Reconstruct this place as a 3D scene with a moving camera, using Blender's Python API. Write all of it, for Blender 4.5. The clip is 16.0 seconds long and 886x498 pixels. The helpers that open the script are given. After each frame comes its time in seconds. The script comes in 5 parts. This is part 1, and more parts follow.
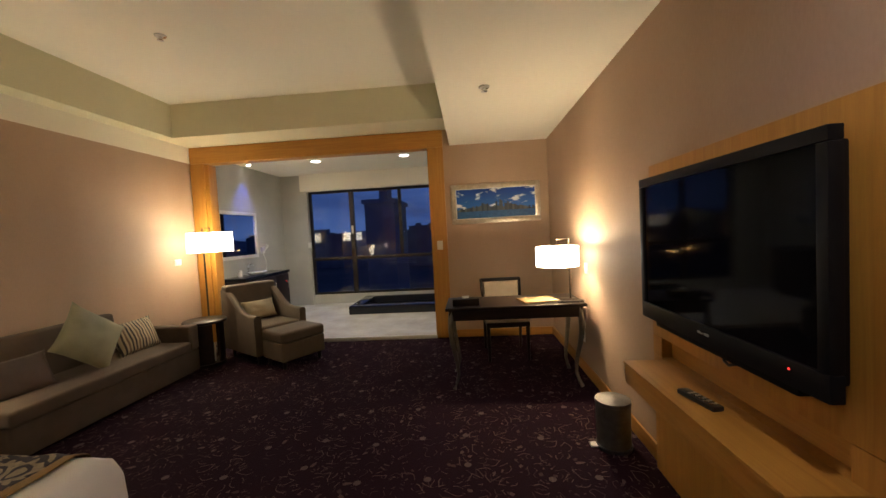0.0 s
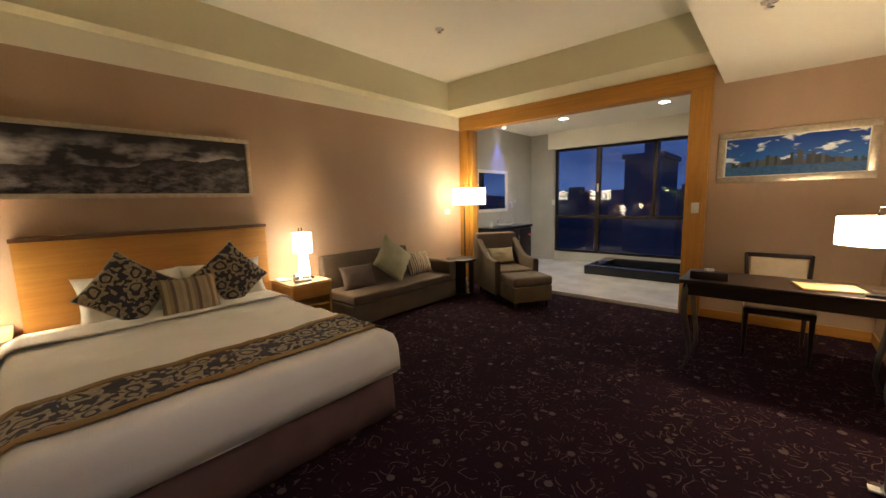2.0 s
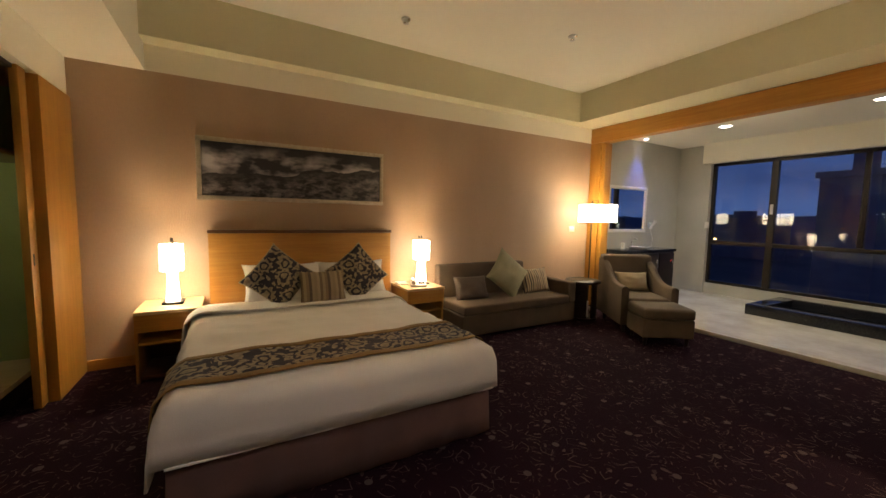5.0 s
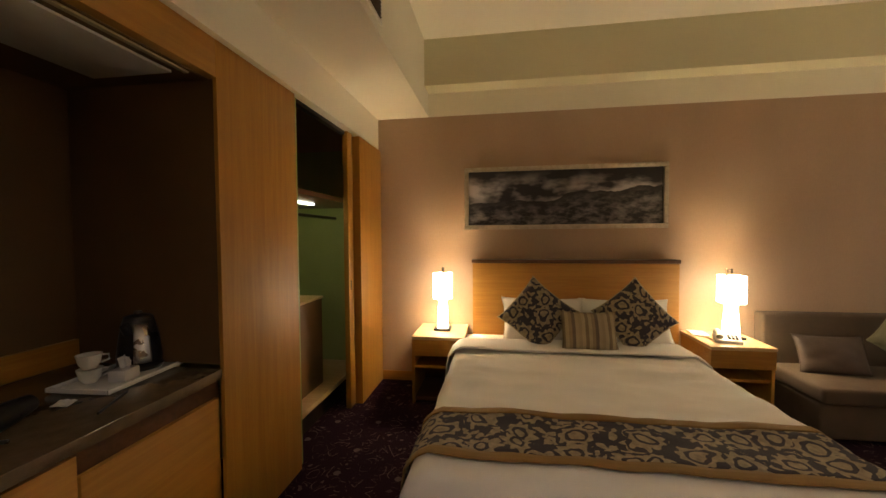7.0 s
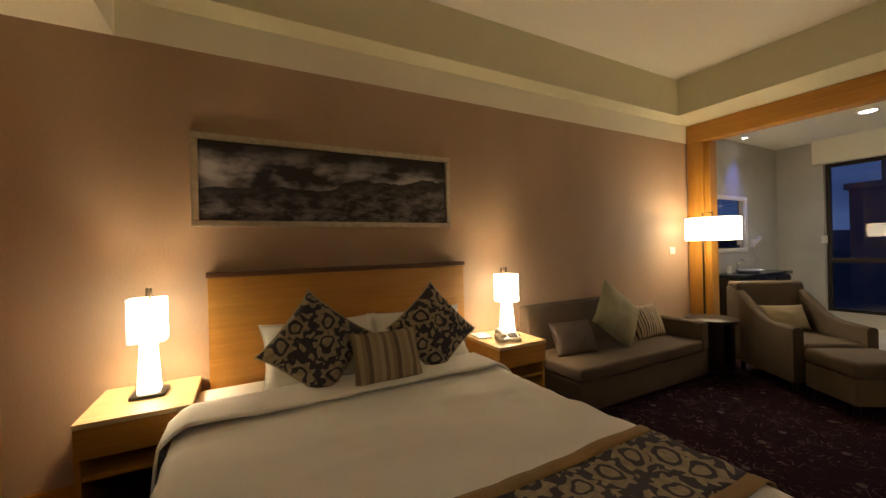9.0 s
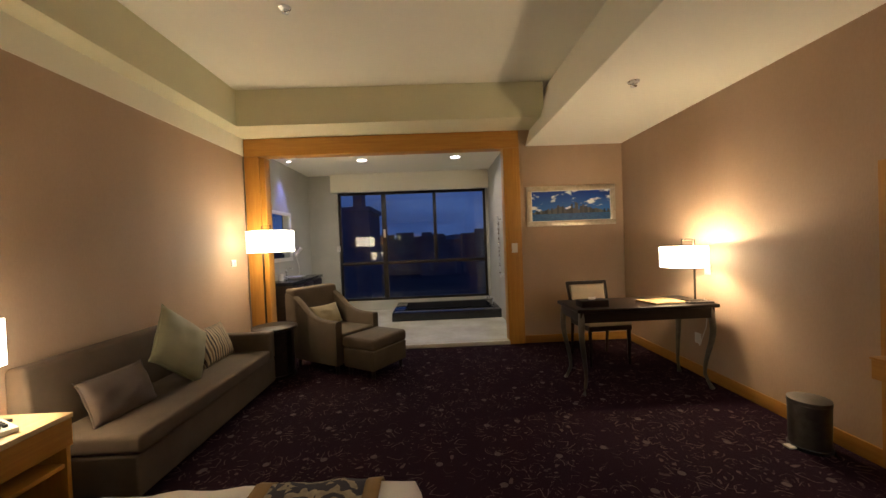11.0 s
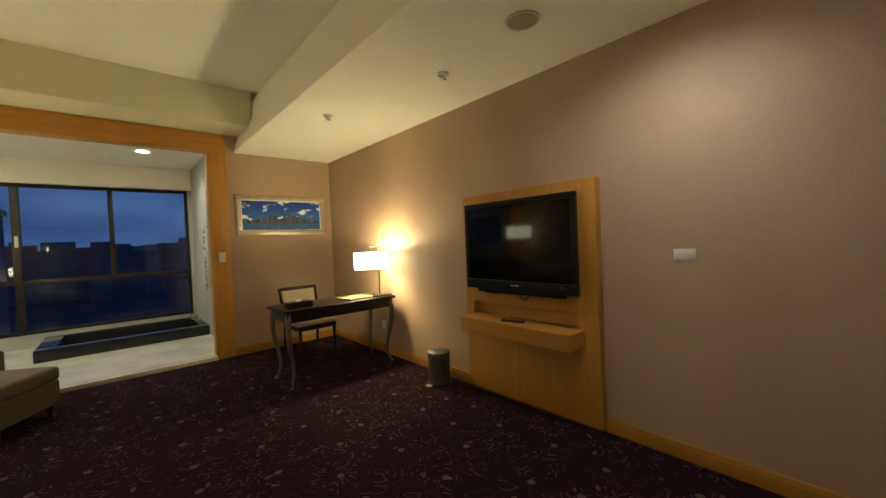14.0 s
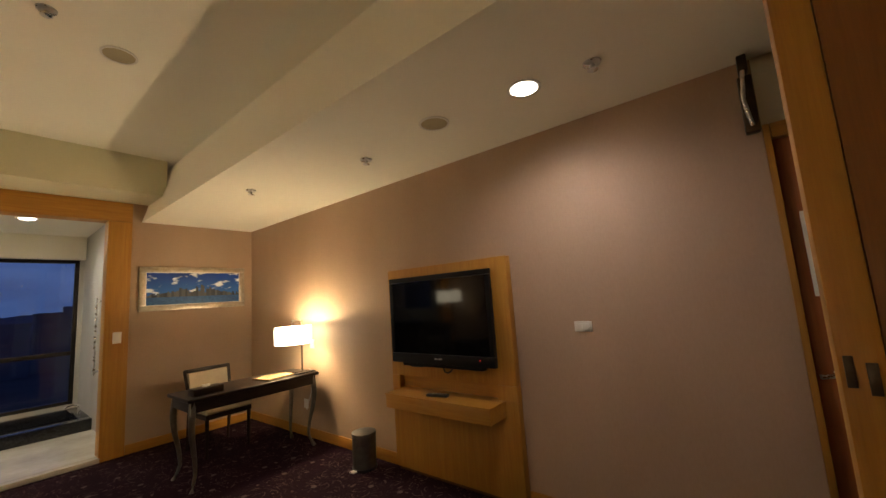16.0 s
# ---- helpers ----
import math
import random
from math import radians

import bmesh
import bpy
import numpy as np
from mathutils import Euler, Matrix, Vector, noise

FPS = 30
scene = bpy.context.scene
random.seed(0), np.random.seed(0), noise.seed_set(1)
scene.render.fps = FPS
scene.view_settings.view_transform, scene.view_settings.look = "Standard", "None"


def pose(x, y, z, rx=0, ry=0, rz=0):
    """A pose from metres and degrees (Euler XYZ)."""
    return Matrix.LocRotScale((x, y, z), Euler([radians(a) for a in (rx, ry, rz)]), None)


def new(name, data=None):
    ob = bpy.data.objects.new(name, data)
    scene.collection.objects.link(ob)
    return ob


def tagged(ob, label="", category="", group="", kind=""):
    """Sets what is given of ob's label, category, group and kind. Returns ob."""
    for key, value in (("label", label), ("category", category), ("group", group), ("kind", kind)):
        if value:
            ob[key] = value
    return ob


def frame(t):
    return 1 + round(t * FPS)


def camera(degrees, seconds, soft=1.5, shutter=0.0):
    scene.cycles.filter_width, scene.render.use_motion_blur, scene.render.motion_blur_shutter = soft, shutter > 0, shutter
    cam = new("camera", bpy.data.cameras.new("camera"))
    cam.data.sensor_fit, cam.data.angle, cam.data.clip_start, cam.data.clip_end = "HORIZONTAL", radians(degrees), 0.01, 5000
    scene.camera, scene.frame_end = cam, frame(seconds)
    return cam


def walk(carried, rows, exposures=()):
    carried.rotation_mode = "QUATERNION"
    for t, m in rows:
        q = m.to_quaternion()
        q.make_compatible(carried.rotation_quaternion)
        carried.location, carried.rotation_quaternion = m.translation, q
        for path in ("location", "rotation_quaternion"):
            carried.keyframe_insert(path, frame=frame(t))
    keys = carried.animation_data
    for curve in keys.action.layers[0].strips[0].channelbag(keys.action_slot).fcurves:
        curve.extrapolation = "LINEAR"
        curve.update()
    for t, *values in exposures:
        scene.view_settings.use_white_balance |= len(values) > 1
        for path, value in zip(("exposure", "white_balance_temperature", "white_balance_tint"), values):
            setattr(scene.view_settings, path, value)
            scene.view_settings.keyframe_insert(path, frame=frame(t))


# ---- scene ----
cam = camera(99.6, 16.0)
PATH = [
    (0.0, pose(3.825, -5.000, 1.415, 87.50, 3.05, 4.00)),
    (0.5, pose(3.869, -4.938, 1.416, 87.27, 3.40, 16.54)),
    (1.0, pose(4.072, -4.958, 1.407, 86.10, -0.41, 29.38)),
    (1.5, pose(4.072, -5.024, 1.400, 83.91, -1.88, 36.16)),
    (2.0, pose(4.111, -5.117, 1.403, 82.54, 1.29, 41.40)),
    (2.5, pose(4.141, -5.185, 1.384, 83.00, 1.25, 43.65)),
    (3.0, pose(4.180, -5.161, 1.382, 83.82, 0.30, 44.06)),
    (5.5, pose(4.086, -4.967, 1.352, 85.16, -1.21, 71.42)),
    (6.0, pose(3.954, -4.978, 1.407, 84.39, -0.72, 84.81)),
    (6.5, pose(3.767, -4.946, 1.456, 86.04, -1.57, 93.43)),
    (7.0, pose(3.563, -4.940, 1.417, 88.02, 0.39, 98.46)),
    (7.5, pose(3.321, -4.933, 1.425, 88.79, -0.28, 103.07)),
    (8.0, pose(3.193, -4.891, 1.405, 87.48, 0.61, 104.27)),
    (8.5, pose(2.885, -4.878, 1.336, 89.47, 0.99, 84.90)),
    (9.0, pose(2.722, -4.990, 1.309, 89.88, 1.42, 61.87)),
    (9.5, pose(2.425, -4.762, 1.355, 89.96, 0.98, 44.23)),
    (10.0, pose(2.392, -4.777, 1.375, 89.78, 0.38, 25.71)),
    (12.5, pose(2.448, -5.042, 1.355, 88.02, 2.20, -21.61)),
    (13.0, pose(2.496, -5.111, 1.358, 87.47, -0.47, -26.06)),
    (13.5, pose(2.497, -5.185, 1.362, 87.80, 0.85, -32.46)),
    (14.0, pose(2.433, -5.286, 1.338, 88.73, 2.46, -41.34)),
    (14.5, pose(2.446, -5.387, 1.375, 89.20, 1.65, -50.93)),
    (15.0, pose(2.488, -5.460, 1.403, 90.86, 1.79, -57.83)),
    (15.5, pose(2.478, -5.465, 1.435, 93.78, 3.64, -55.52)),
    (16.0, pose(2.424, -5.431, 1.448, 97.28, 3.94, -51.17)),
]
EXPOSURES = [(0.0, -0.26, 5850, 10), (1.0, -0.24, 5900, 10), (2.0, -0.12, 6000, 10), (3.0, -0.08, 6000, 10), (5.5, -0.3, 6300, 10), (7.0, -0.27, 6500, 10), (8.0, -0.25, 6500, 10), (8.5, -0.45, 6500, 10), (9.0, -0.75, 6500, 10), (10.0, -0.62, 6200, 10), (12.5, -0.15, 5900, 8), (13.0, -0.12, 5900, 6), (13.5, -0.08, 5850, -5), (14.0, -0.08, 6150, -9), (14.5, -0.15, 6350, -4), (15.0, -0.18, 6500, 5), (15.5, -0.2, 6500, 8), (16.0, -0.26, 6450, 9)]
walk(cam, PATH, EXPOSURES)

# ---- world and lights ----
world = bpy.data.worlds.new("dusk")
scene.world = world
world.use_nodes = True
wn, wl = world.node_tree.nodes, world.node_tree.links
wbg = wn["Background"]
wtc = wn.new("ShaderNodeTexCoord")
wsep = wn.new("ShaderNodeSeparateXYZ")
wl.new(wtc.outputs["Generated"], wsep.inputs[0])
wmap = wn.new("ShaderNodeMapping")
wmap.inputs["Scale"].default_value = (2.0, 2.0, 9.0)
wl.new(wtc.outputs["Generated"], wmap.inputs[0])
wnoise = wn.new("ShaderNodeTexNoise")
wnoise.inputs["Scale"].default_value = 1.6
wnoise.inputs["Detail"].default_value = 5
wl.new(wmap.outputs[0], wnoise.inputs["Vector"])
wramp = wn.new("ShaderNodeValToRGB")
wramp.color_ramp.elements[0].position = 0.0
wramp.color_ramp.elements[0].color = (0.10, 0.17, 0.42, 1)
wramp.color_ramp.elements[1].position = 0.5
wramp.color_ramp.elements[1].color = (0.028, 0.055, 0.22, 1)
wl.new(wsep.outputs[2], wramp.inputs[0])
wcl = wn.new("ShaderNodeMixRGB")
wcl.blend_type = "MULTIPLY"
wcl.inputs[0].default_value = 0.75
wcr = wn.new("ShaderNodeValToRGB")
wcr.color_ramp.elements[0].position = 0.35
wcr.color_ramp.elements[0].color = (0.35, 0.38, 0.5, 1)
wcr.color_ramp.elements[1].position = 0.62
wl.new(wnoise.outputs[0], wcr.inputs[0])
wl.new(wramp.outputs[0], wcl.inputs[1])
wl.new(wcr.outputs[0], wcl.inputs[2])
wl.new(wcl.outputs[0], wbg.inputs["Color"])
wbg.inputs["Strength"].default_value = 0.85

WARM = (1.0, 0.74, 0.42)
WHITE = (1.0, 0.93, 0.80)


def bulb(name, x, y, z, watts, color=WARM, size=0.03):
    d = bpy.data.lights.new(name, "POINT")
    d.energy, d.color, d.shadow_soft_size = watts, color, size
    o = new(name, d)
    o.location = (x, y, z)
    return o


def spot(name, x, y, z, watts, color, cone, blend=0.6, size=0.04):
    d = bpy.data.lights.new(name, "SPOT")
    d.energy, d.color, d.shadow_soft_size = watts, color, size
    d.spot_size, d.spot_blend = radians(cone), blend
    o = new(name, d)
    o.location = (x, y, z)
    return o


P_BED, P_FLOOR, P_DESK = 34, 72, 52
bulb("bedside_bulb", 0.24, -5.44, 0.945, P_BED)
bulb("bedside_bulb", 0.24, -3.08, 0.945, P_BED)
bulb("floor_lamp_bulb", 0.43, -0.31, 1.53, P_FLOOR)
bulb("desk_lamp_bulb", 4.60, -1.58, 1.20, P_DESK)
spot("entry_downlight_beam", 4.27, -4.62, 2.52, 44, (1.0, 0.88, 0.84), 165, 1.0)
spot("bath_downlight_beam", 1.26, 1.32, 2.71, 68, WHITE, 165, 1.0)
spot("bath_downlight_beam", 2.79, 1.32, 2.71, 68, WHITE, 165, 1.0)
spot("vanity_downlight_beam", 0.10, 1.25, 2.71, 60, (0.16, 0.24, 1.0), 60)
bulb("closet_bulb", 0.85, -6.55, 1.60, 3.2, (1.0, 1.0, 0.50), 0.05)

# ---- materials ----


def base_mat(name):
    m = bpy.data.materials.new(name)
    m.use_nodes = True
    n, l = m.node_tree.nodes, m.node_tree.links
    return m, n, l, n["Principled BSDF"]


def surface(name, c1, c2, scale=8.0, rough=0.6, bump=0.1, metal=0.0, stretch=(1, 1, 1), fine=120.0, rough_var=0.1, coat=0.0):
    """Two-scale noise colour between c1 and c2, fine-grain bump and uneven gloss."""
    m, n, l, b = base_mat(name)
    tc = n.new("ShaderNodeTexCoord")
    mp = n.new("ShaderNodeMapping")
    mp.inputs["Scale"].default_value = stretch
    l.new(tc.outputs["Object"], mp.inputs[0])
    big = n.new("ShaderNodeTexNoise")
    big.inputs["Scale"].default_value = scale
    big.inputs["Detail"].default_value = 6
    l.new(mp.outputs[0], big.inputs["Vector"])
    small = n.new("ShaderNodeTexNoise")
    small.inputs["Scale"].default_value = fine
    small.inputs["Detail"].default_value = 3
    l.new(mp.outputs[0], small.inputs["Vector"])
    add = n.new("ShaderNodeMath")
    add.operation = "MULTIPLY_ADD"
    add.inputs[1].default_value = 0.35
    l.new(small.outputs[0], add.inputs[0])
    l.new(big.outputs[0], add.inputs[2])
    ramp = n.new("ShaderNodeValToRGB")
    ramp.color_ramp.elements[0].position, ramp.color_ramp.elements[0].color = 0.45, (*c1, 1)
    ramp.color_ramp.elements[1].position, ramp.color_ramp.elements[1].color = 0.90, (*c2, 1)
    l.new(add.outputs[0], ramp.inputs[0])
    l.new(ramp.outputs[0], b.inputs["Base Color"])
    rr = n.new("ShaderNodeMapRange")
    rr.inputs[3].default_value, rr.inputs[4].default_value = max(rough - rough_var, 0.02), min(rough + rough_var, 1)
    l.new(big.outputs[0], rr.inputs[0])
    l.new(rr.outputs[0], b.inputs["Roughness"])
    b.inputs["Metallic"].default_value = metal
    b.inputs["Coat Weight"].default_value = coat
    if bump:
        bp = n.new("ShaderNodeBump")
        bp.inputs["Strength"].default_value = bump
        bp.inputs["Distance"].default_value = 0.004
        l.new(small.outputs[0], bp.inputs["Height"])
        l.new(bp.outputs[0], b.inputs["Normal"])
    return m


def glow(name, color, strength):
    m, n, l, b = base_mat(name)
    b.inputs["Base Color"].default_value = (*color, 1)
    b.inputs["Emission Color"].default_value = (*color, 1)
    b.inputs["Emission Strength"].default_value = strength
    b.inputs["Roughness"].default_value = 0.7
    return m


def node_mix(n, l, fac, a, b):
    mx = n.new("ShaderNodeMixRGB")
    for i, v in ((0, fac), (1, a), (2, b)):
        if isinstance(v, tuple):
            mx.inputs[i].default_value = (*v, 1)
        else:
            l.new(v, mx.inputs[i])
    return mx.outputs[0]


def node_math(n, l, op, a, b=None, c=None):
    mt = n.new("ShaderNodeMath")
    mt.operation = op
    for i, v in enumerate((a, b, c)):
        if v is None:
            continue
        if isinstance(v, (int, float)):
            mt.inputs[i].default_value = v
        else:
            l.new(v, mt.inputs[i])
    return mt.outputs[0]


def polar(n, l, vec, scale, rnd):
    """Cells about scattered centres: distance in metres, turn from 0 to 1, and two random numbers a cell."""
    v = n.new("ShaderNodeTexVoronoi")
    v.voronoi_dimensions = "2D"
    v.inputs["Scale"].default_value = scale
    v.inputs["Randomness"].default_value = rnd
    l.new(vec, v.inputs["Vector"])
    d = n.new("ShaderNodeVectorMath")
    d.operation = "SUBTRACT"
    l.new(vec, d.inputs[0])
    l.new(v.outputs["Position"], d.inputs[1])
    sx = n.new("ShaderNodeSeparateXYZ")
    l.new(d.outputs[0], sx.inputs[0])
    th = node_math(n, l, "ARCTAN2", sx.outputs[1], sx.outputs[0])
    turn = node_math(n, l, "MULTIPLY_ADD", th, 0.15915, 0.5)
    r = node_math(n, l, "DIVIDE", v.outputs["Distance"], scale)
    c = n.new("ShaderNodeSeparateColor")
    l.new(v.outputs["Color"], c.inputs[0])
    return r, turn, c.outputs[0], c.outputs[1]


def flat_coords(n, l, axes):
    tc = n.new("ShaderNodeTexCoord")
    sp = n.new("ShaderNodeSeparateXYZ")
    l.new(tc.outputs["Object"], sp.inputs[0])
    cb = n.new("ShaderNodeCombineXYZ")
    l.new(sp.outputs[axes[0]], cb.inputs[0])
    l.new(sp.outputs[axes[1]], cb.inputs[1])
    return tc, cb.outputs[0]


def carpet_mat():
    m, n, l, b = base_mat("carpet")
    tc, flat = flat_coords(n, l, (0, 1))
    tone = n.new("ShaderNodeTexNoise")
    tone.inputs["Scale"].default_value = 170
    l.new(tc.outputs["Object"], tone.inputs["Vector"])
    wear = n.new("ShaderNodeTexNoise")
    wear.inputs["Scale"].default_value = 1.3
    wear.inputs["Detail"].default_value = 4
    l.new(tc.outputs["Object"], wear.inputs["Vector"])
    base = node_mix(n, l, tone.outputs[0], (0.0060, 0.0022, 0.0045), (0.034, 0.0135, 0.0230))
    base = node_mix(n, l, node_math(n, l, "MULTIPLY", wear.outputs[0], 0.35), base, (0.006, 0.0035, 0.006))

    breaks = n.new("ShaderNodeTexNoise")
    breaks.inputs["Scale"].default_value = 11
    l.new(tc.outputs["Object"], breaks.inputs["Vector"])

    def blossom(scale, r0, length, petals, line, seed):
        """Rings of thin petal outlines round scattered centres, some with a filled drop inside."""
        mp = n.new("ShaderNodeMapping")
        mp.inputs["Location"].default_value = (seed, seed * 0.7, 0)
        l.new(flat, mp.inputs[0])
        r, turn, a, q = polar(n, l, mp.outputs[0], scale, 0.7)
        swirl = node_math(n, l, "MULTIPLY_ADD", r, 0.35, node_math(n, l, "ADD", turn, a))
        p = node_math(n, l, "FRACT", node_math(n, l, "MULTIPLY", swirl, petals))
        u = node_math(n, l, "ABSOLUTE", node_math(n, l, "MULTIPLY_ADD", p, 2.0, -1.0))
        s = node_math(n, l, "DIVIDE", node_math(n, l, "SUBTRACT", r, r0), length)
        inside = node_math(n, l, "MULTIPLY", node_math(n, l, "GREATER_THAN", s, 0.0), node_math(n, l, "LESS_THAN", s, 1.0))
        w = node_math(n, l, "MULTIPLY", node_math(n, l, "SINE", node_math(n, l, "MULTIPLY", s, 2.75)), 0.74)
        thick = node_math(n, l, "DIVIDE", line * petals / 3.1416, r)
        edge = node_math(n, l, "LESS_THAN", node_math(n, l, "ABSOLUTE", node_math(n, l, "SUBTRACT", u, w)), thick)
        edge = node_math(n, l, "MULTIPLY", edge, node_math(n, l, "GREATER_THAN", breaks.outputs[0], 0.50))
        drop = node_math(n, l, "LESS_THAN", u, node_math(n, l, "MULTIPLY_ADD", w, 0.5, -0.14))
        drop = node_math(n, l, "MULTIPLY", drop, node_math(n, l, "GREATER_THAN", s, 0.45))
        drop = node_math(n, l, "MULTIPLY", drop, node_math(n, l, "LESS_THAN", breaks.outputs[0], 0.42))
        return node_math(n, l, "MULTIPLY", node_math(n, l, "MAXIMUM", edge, drop), inside)

    big = blossom(3.1, 0.055, 0.105, 7.0, 0.0030, 0.0)
    small = blossom(4.3, 0.045, 0.075, 5.0, 0.0026, 3.7)
    r, turn, a, q = polar(n, l, flat, 2.7, 0.5)
    dots = node_math(n, l, "LESS_THAN", r, 0.022)
    tint = node_mix(n, l, wear.outputs[0], (0.17, 0.115, 0.085), (0.12, 0.085, 0.085))
    c = node_mix(n, l, node_math(n, l, "MULTIPLY", small, 0.30), base, tint)
    c = node_mix(n, l, node_math(n, l, "MULTIPLY", big, 0.55), c, tint)
    c = node_mix(n, l, node_math(n, l, "MULTIPLY", dots, 0.55), c, (0.15, 0.115, 0.105))
    l.new(c, b.inputs["Base Color"])
    b.inputs["Roughness"].default_value = 0.95
    b.inputs["Specular IOR Level"].default_value = 0.05
    bp = n.new("ShaderNodeBump")
    bp.inputs["Strength"].default_value = 0.5
    bp.inputs["Distance"].default_value = 0.006
    l.new(tone.outputs[0], bp.inputs["Height"])
    l.new(bp.outputs[0], b.inputs["Normal"])
    return m


def wood_mat(name, c1, c2, rough=0.48, axis=2, coat=0.06):
    m, n, l, b = base_mat(name)
    tc = n.new("ShaderNodeTexCoord")
    mp = n.new("ShaderNodeMapping")
    sc = [14.0, 14.0, 14.0]
    sc[axis] = 0.7
    mp.inputs["Scale"].default_value = sc
    l.new(tc.outputs["Object"], mp.inputs[0])
    g = n.new("ShaderNodeTexNoise")
    g.inputs["Scale"].default_value = 2.2
    g.inputs["Detail"].default_value = 8
    g.inputs["Distortion"].default_value = 0.8
    l.new(mp.outputs[0], g.inputs["Vector"])
    f = n.new("ShaderNodeTexNoise")
    f.inputs["Scale"].default_value = 14
    f.inputs["Detail"].default_value = 4
    l.new(mp.outputs[0], f.inputs["Vector"])
    s = node_math(n, l, "MULTIPLY_ADD", f.outputs[0], 0.4, g.outputs[0])
    ramp = n.new("ShaderNodeValToRGB")
    ramp.color_ramp.elements[0].position, ramp.color_ramp.elements[0].color = 0.42, (*c1, 1)
    ramp.color_ramp.elements[1].position, ramp.color_ramp.elements[1].color = 0.95, (*c2, 1)
    l.new(s, ramp.inputs[0])
    l.new(ramp.outputs[0], b.inputs["Base Color"])
    b.inputs["Roughness"].default_value = rough
    b.inputs["Coat Weight"].default_value = coat
    b.inputs["Coat Roughness"].default_value = 0.4
    bp = n.new("ShaderNodeBump")
    bp.inputs["Strength"].default_value = 0.08
    bp.inputs["Distance"].default_value = 0.002
    l.new(f.outputs[0], bp.inputs["Height"])
    l.new(bp.outputs[0], b.inputs["Normal"])
    return m


def floral_mat(name, ground, leaf, axes, scale=7.0):
    """Woven cloth with pale blossoms and leaves on a dark ground."""
    m, n, l, b = base_mat(name)
    tc, flat = flat_coords(n, l, axes)
    wz = n.new("ShaderNodeTexNoise")
    wz.inputs["Scale"].default_value = 9.0
    wz.inputs["Detail"].default_value = 2
    l.new(tc.outputs["Object"], wz.inputs["Vector"])
    wm = n.new("ShaderNodeVectorMath")
    wm.operation = "MULTIPLY_ADD"
    wm.inputs[1].default_value = (0.11, 0.11, 0.0)
    l.new(wz.outputs["Color"], wm.inputs[0])
    l.new(flat, wm.inputs[2])
    flat = wm.outputs[0]
    r, turn, a, q = polar(n, l, flat, scale, 0.75)
    lobes = node_math(n, l, "COSINE", node_math(n, l, "MULTIPLY", turn, 6.28318 * 9))
    rim = node_math(n, l, "MULTIPLY_ADD", lobes, 0.010, 0.066)
    flower = node_math(n, l, "LESS_THAN", r, rim)
    hole = node_math(n, l, "LESS_THAN", node_math(n, l, "ABSOLUTE", node_math(n, l, "SUBTRACT", r, 0.032)), 0.0075)
    flower = node_math(n, l, "MULTIPLY", flower, node_math(n, l, "SUBTRACT", 1.0, hole))
    r2, t2, a2, q2 = polar(n, l, flat, scale * 1.9, 1.0)
    lob2 = node_math(n, l, "COSINE", node_math(n, l, "MULTIPLY", node_math(n, l, "ADD", t2, a2), 6.28318 * 3))
    leaves = node_math(n, l, "LESS_THAN", r2, node_math(n, l, "MULTIPLY_ADD", lob2, 0.022, 0.030))
    leaves = node_math(n, l, "MULTIPLY", leaves, node_math(n, l, "GREATER_THAN", r, 0.086))
    f = node_math(n, l, "MAXIMUM", flower, leaves)
    weave = n.new("ShaderNodeTexNoise")
    weave.inputs["Scale"].default_value = 260
    l.new(tc.outputs["Object"], weave.inputs["Vector"])
    shade = n.new("ShaderNodeTexNoise")
    shade.inputs["Scale"].default_value = 45
    l.new(tc.outputs["Object"], shade.inputs["Vector"])
    lf = node_mix(n, l, shade.outputs[0], tuple(x * 0.35 for x in leaf), tuple(x * 1.25 for x in leaf))
    gd = node_mix(n, l, weave.outputs[0], tuple(x * 0.6 for x in ground), tuple(x * 1.5 for x in ground))
    l.new(node_mix(n, l, f, gd, lf), b.inputs["Base Color"])
    b.inputs["Roughness"].default_value = 0.8
    bp = n.new("ShaderNodeBump")
    bp.inputs["Strength"].default_value = 0.35
    bp.inputs["Distance"].default_value = 0.003
    l.new(weave.outputs[0], bp.inputs["Height"])
    l.new(bp.outputs[0], b.inputs["Normal"])
    return m


def stripe_mat(name, colors, scale):
    m, n, l, b = base_mat(name)
    tc = n.new("ShaderNodeTexCoord")
    sep = n.new("ShaderNodeSeparateXYZ")
    l.new(tc.outputs["Object"], sep.inputs[0])
    f = node_math(n, l, "FRACT", node_math(n, l, "MULTIPLY", node_math(n, l, "ADD", sep.outputs[0], 5.0), scale))
    ramp = n.new("ShaderNodeValToRGB")
    ramp.color_ramp.interpolation = "CONSTANT"
    els = ramp.color_ramp.elements
    while len(els) < len(colors):
        els.new(0.5)
    for i, c in enumerate(colors):
        els[i].position = i / len(colors)
        els[i].color = (*c, 1)
    l.new(f, ramp.inputs[0])
    w = n.new("ShaderNodeTexNoise")
    w.inputs["Scale"].default_value = 240
    l.new(tc.outputs["Object"], w.inputs["Vector"])
    l.new(node_mix(n, l, node_math(n, l, "MULTIPLY", w.outputs[0], 0.3), ramp.outputs[0], (0.1, 0.08, 0.06)), b.inputs["Base Color"])
    b.inputs["Roughness"].default_value = 0.8
    bp = n.new("ShaderNodeBump")
    bp.inputs["Strength"].default_value = 0.3
    bp.inputs["Distance"].default_value = 0.003
    l.new(w.outputs[0], bp.inputs["Height"])
    l.new(bp.outputs[0], b.inputs["Normal"])
    return m


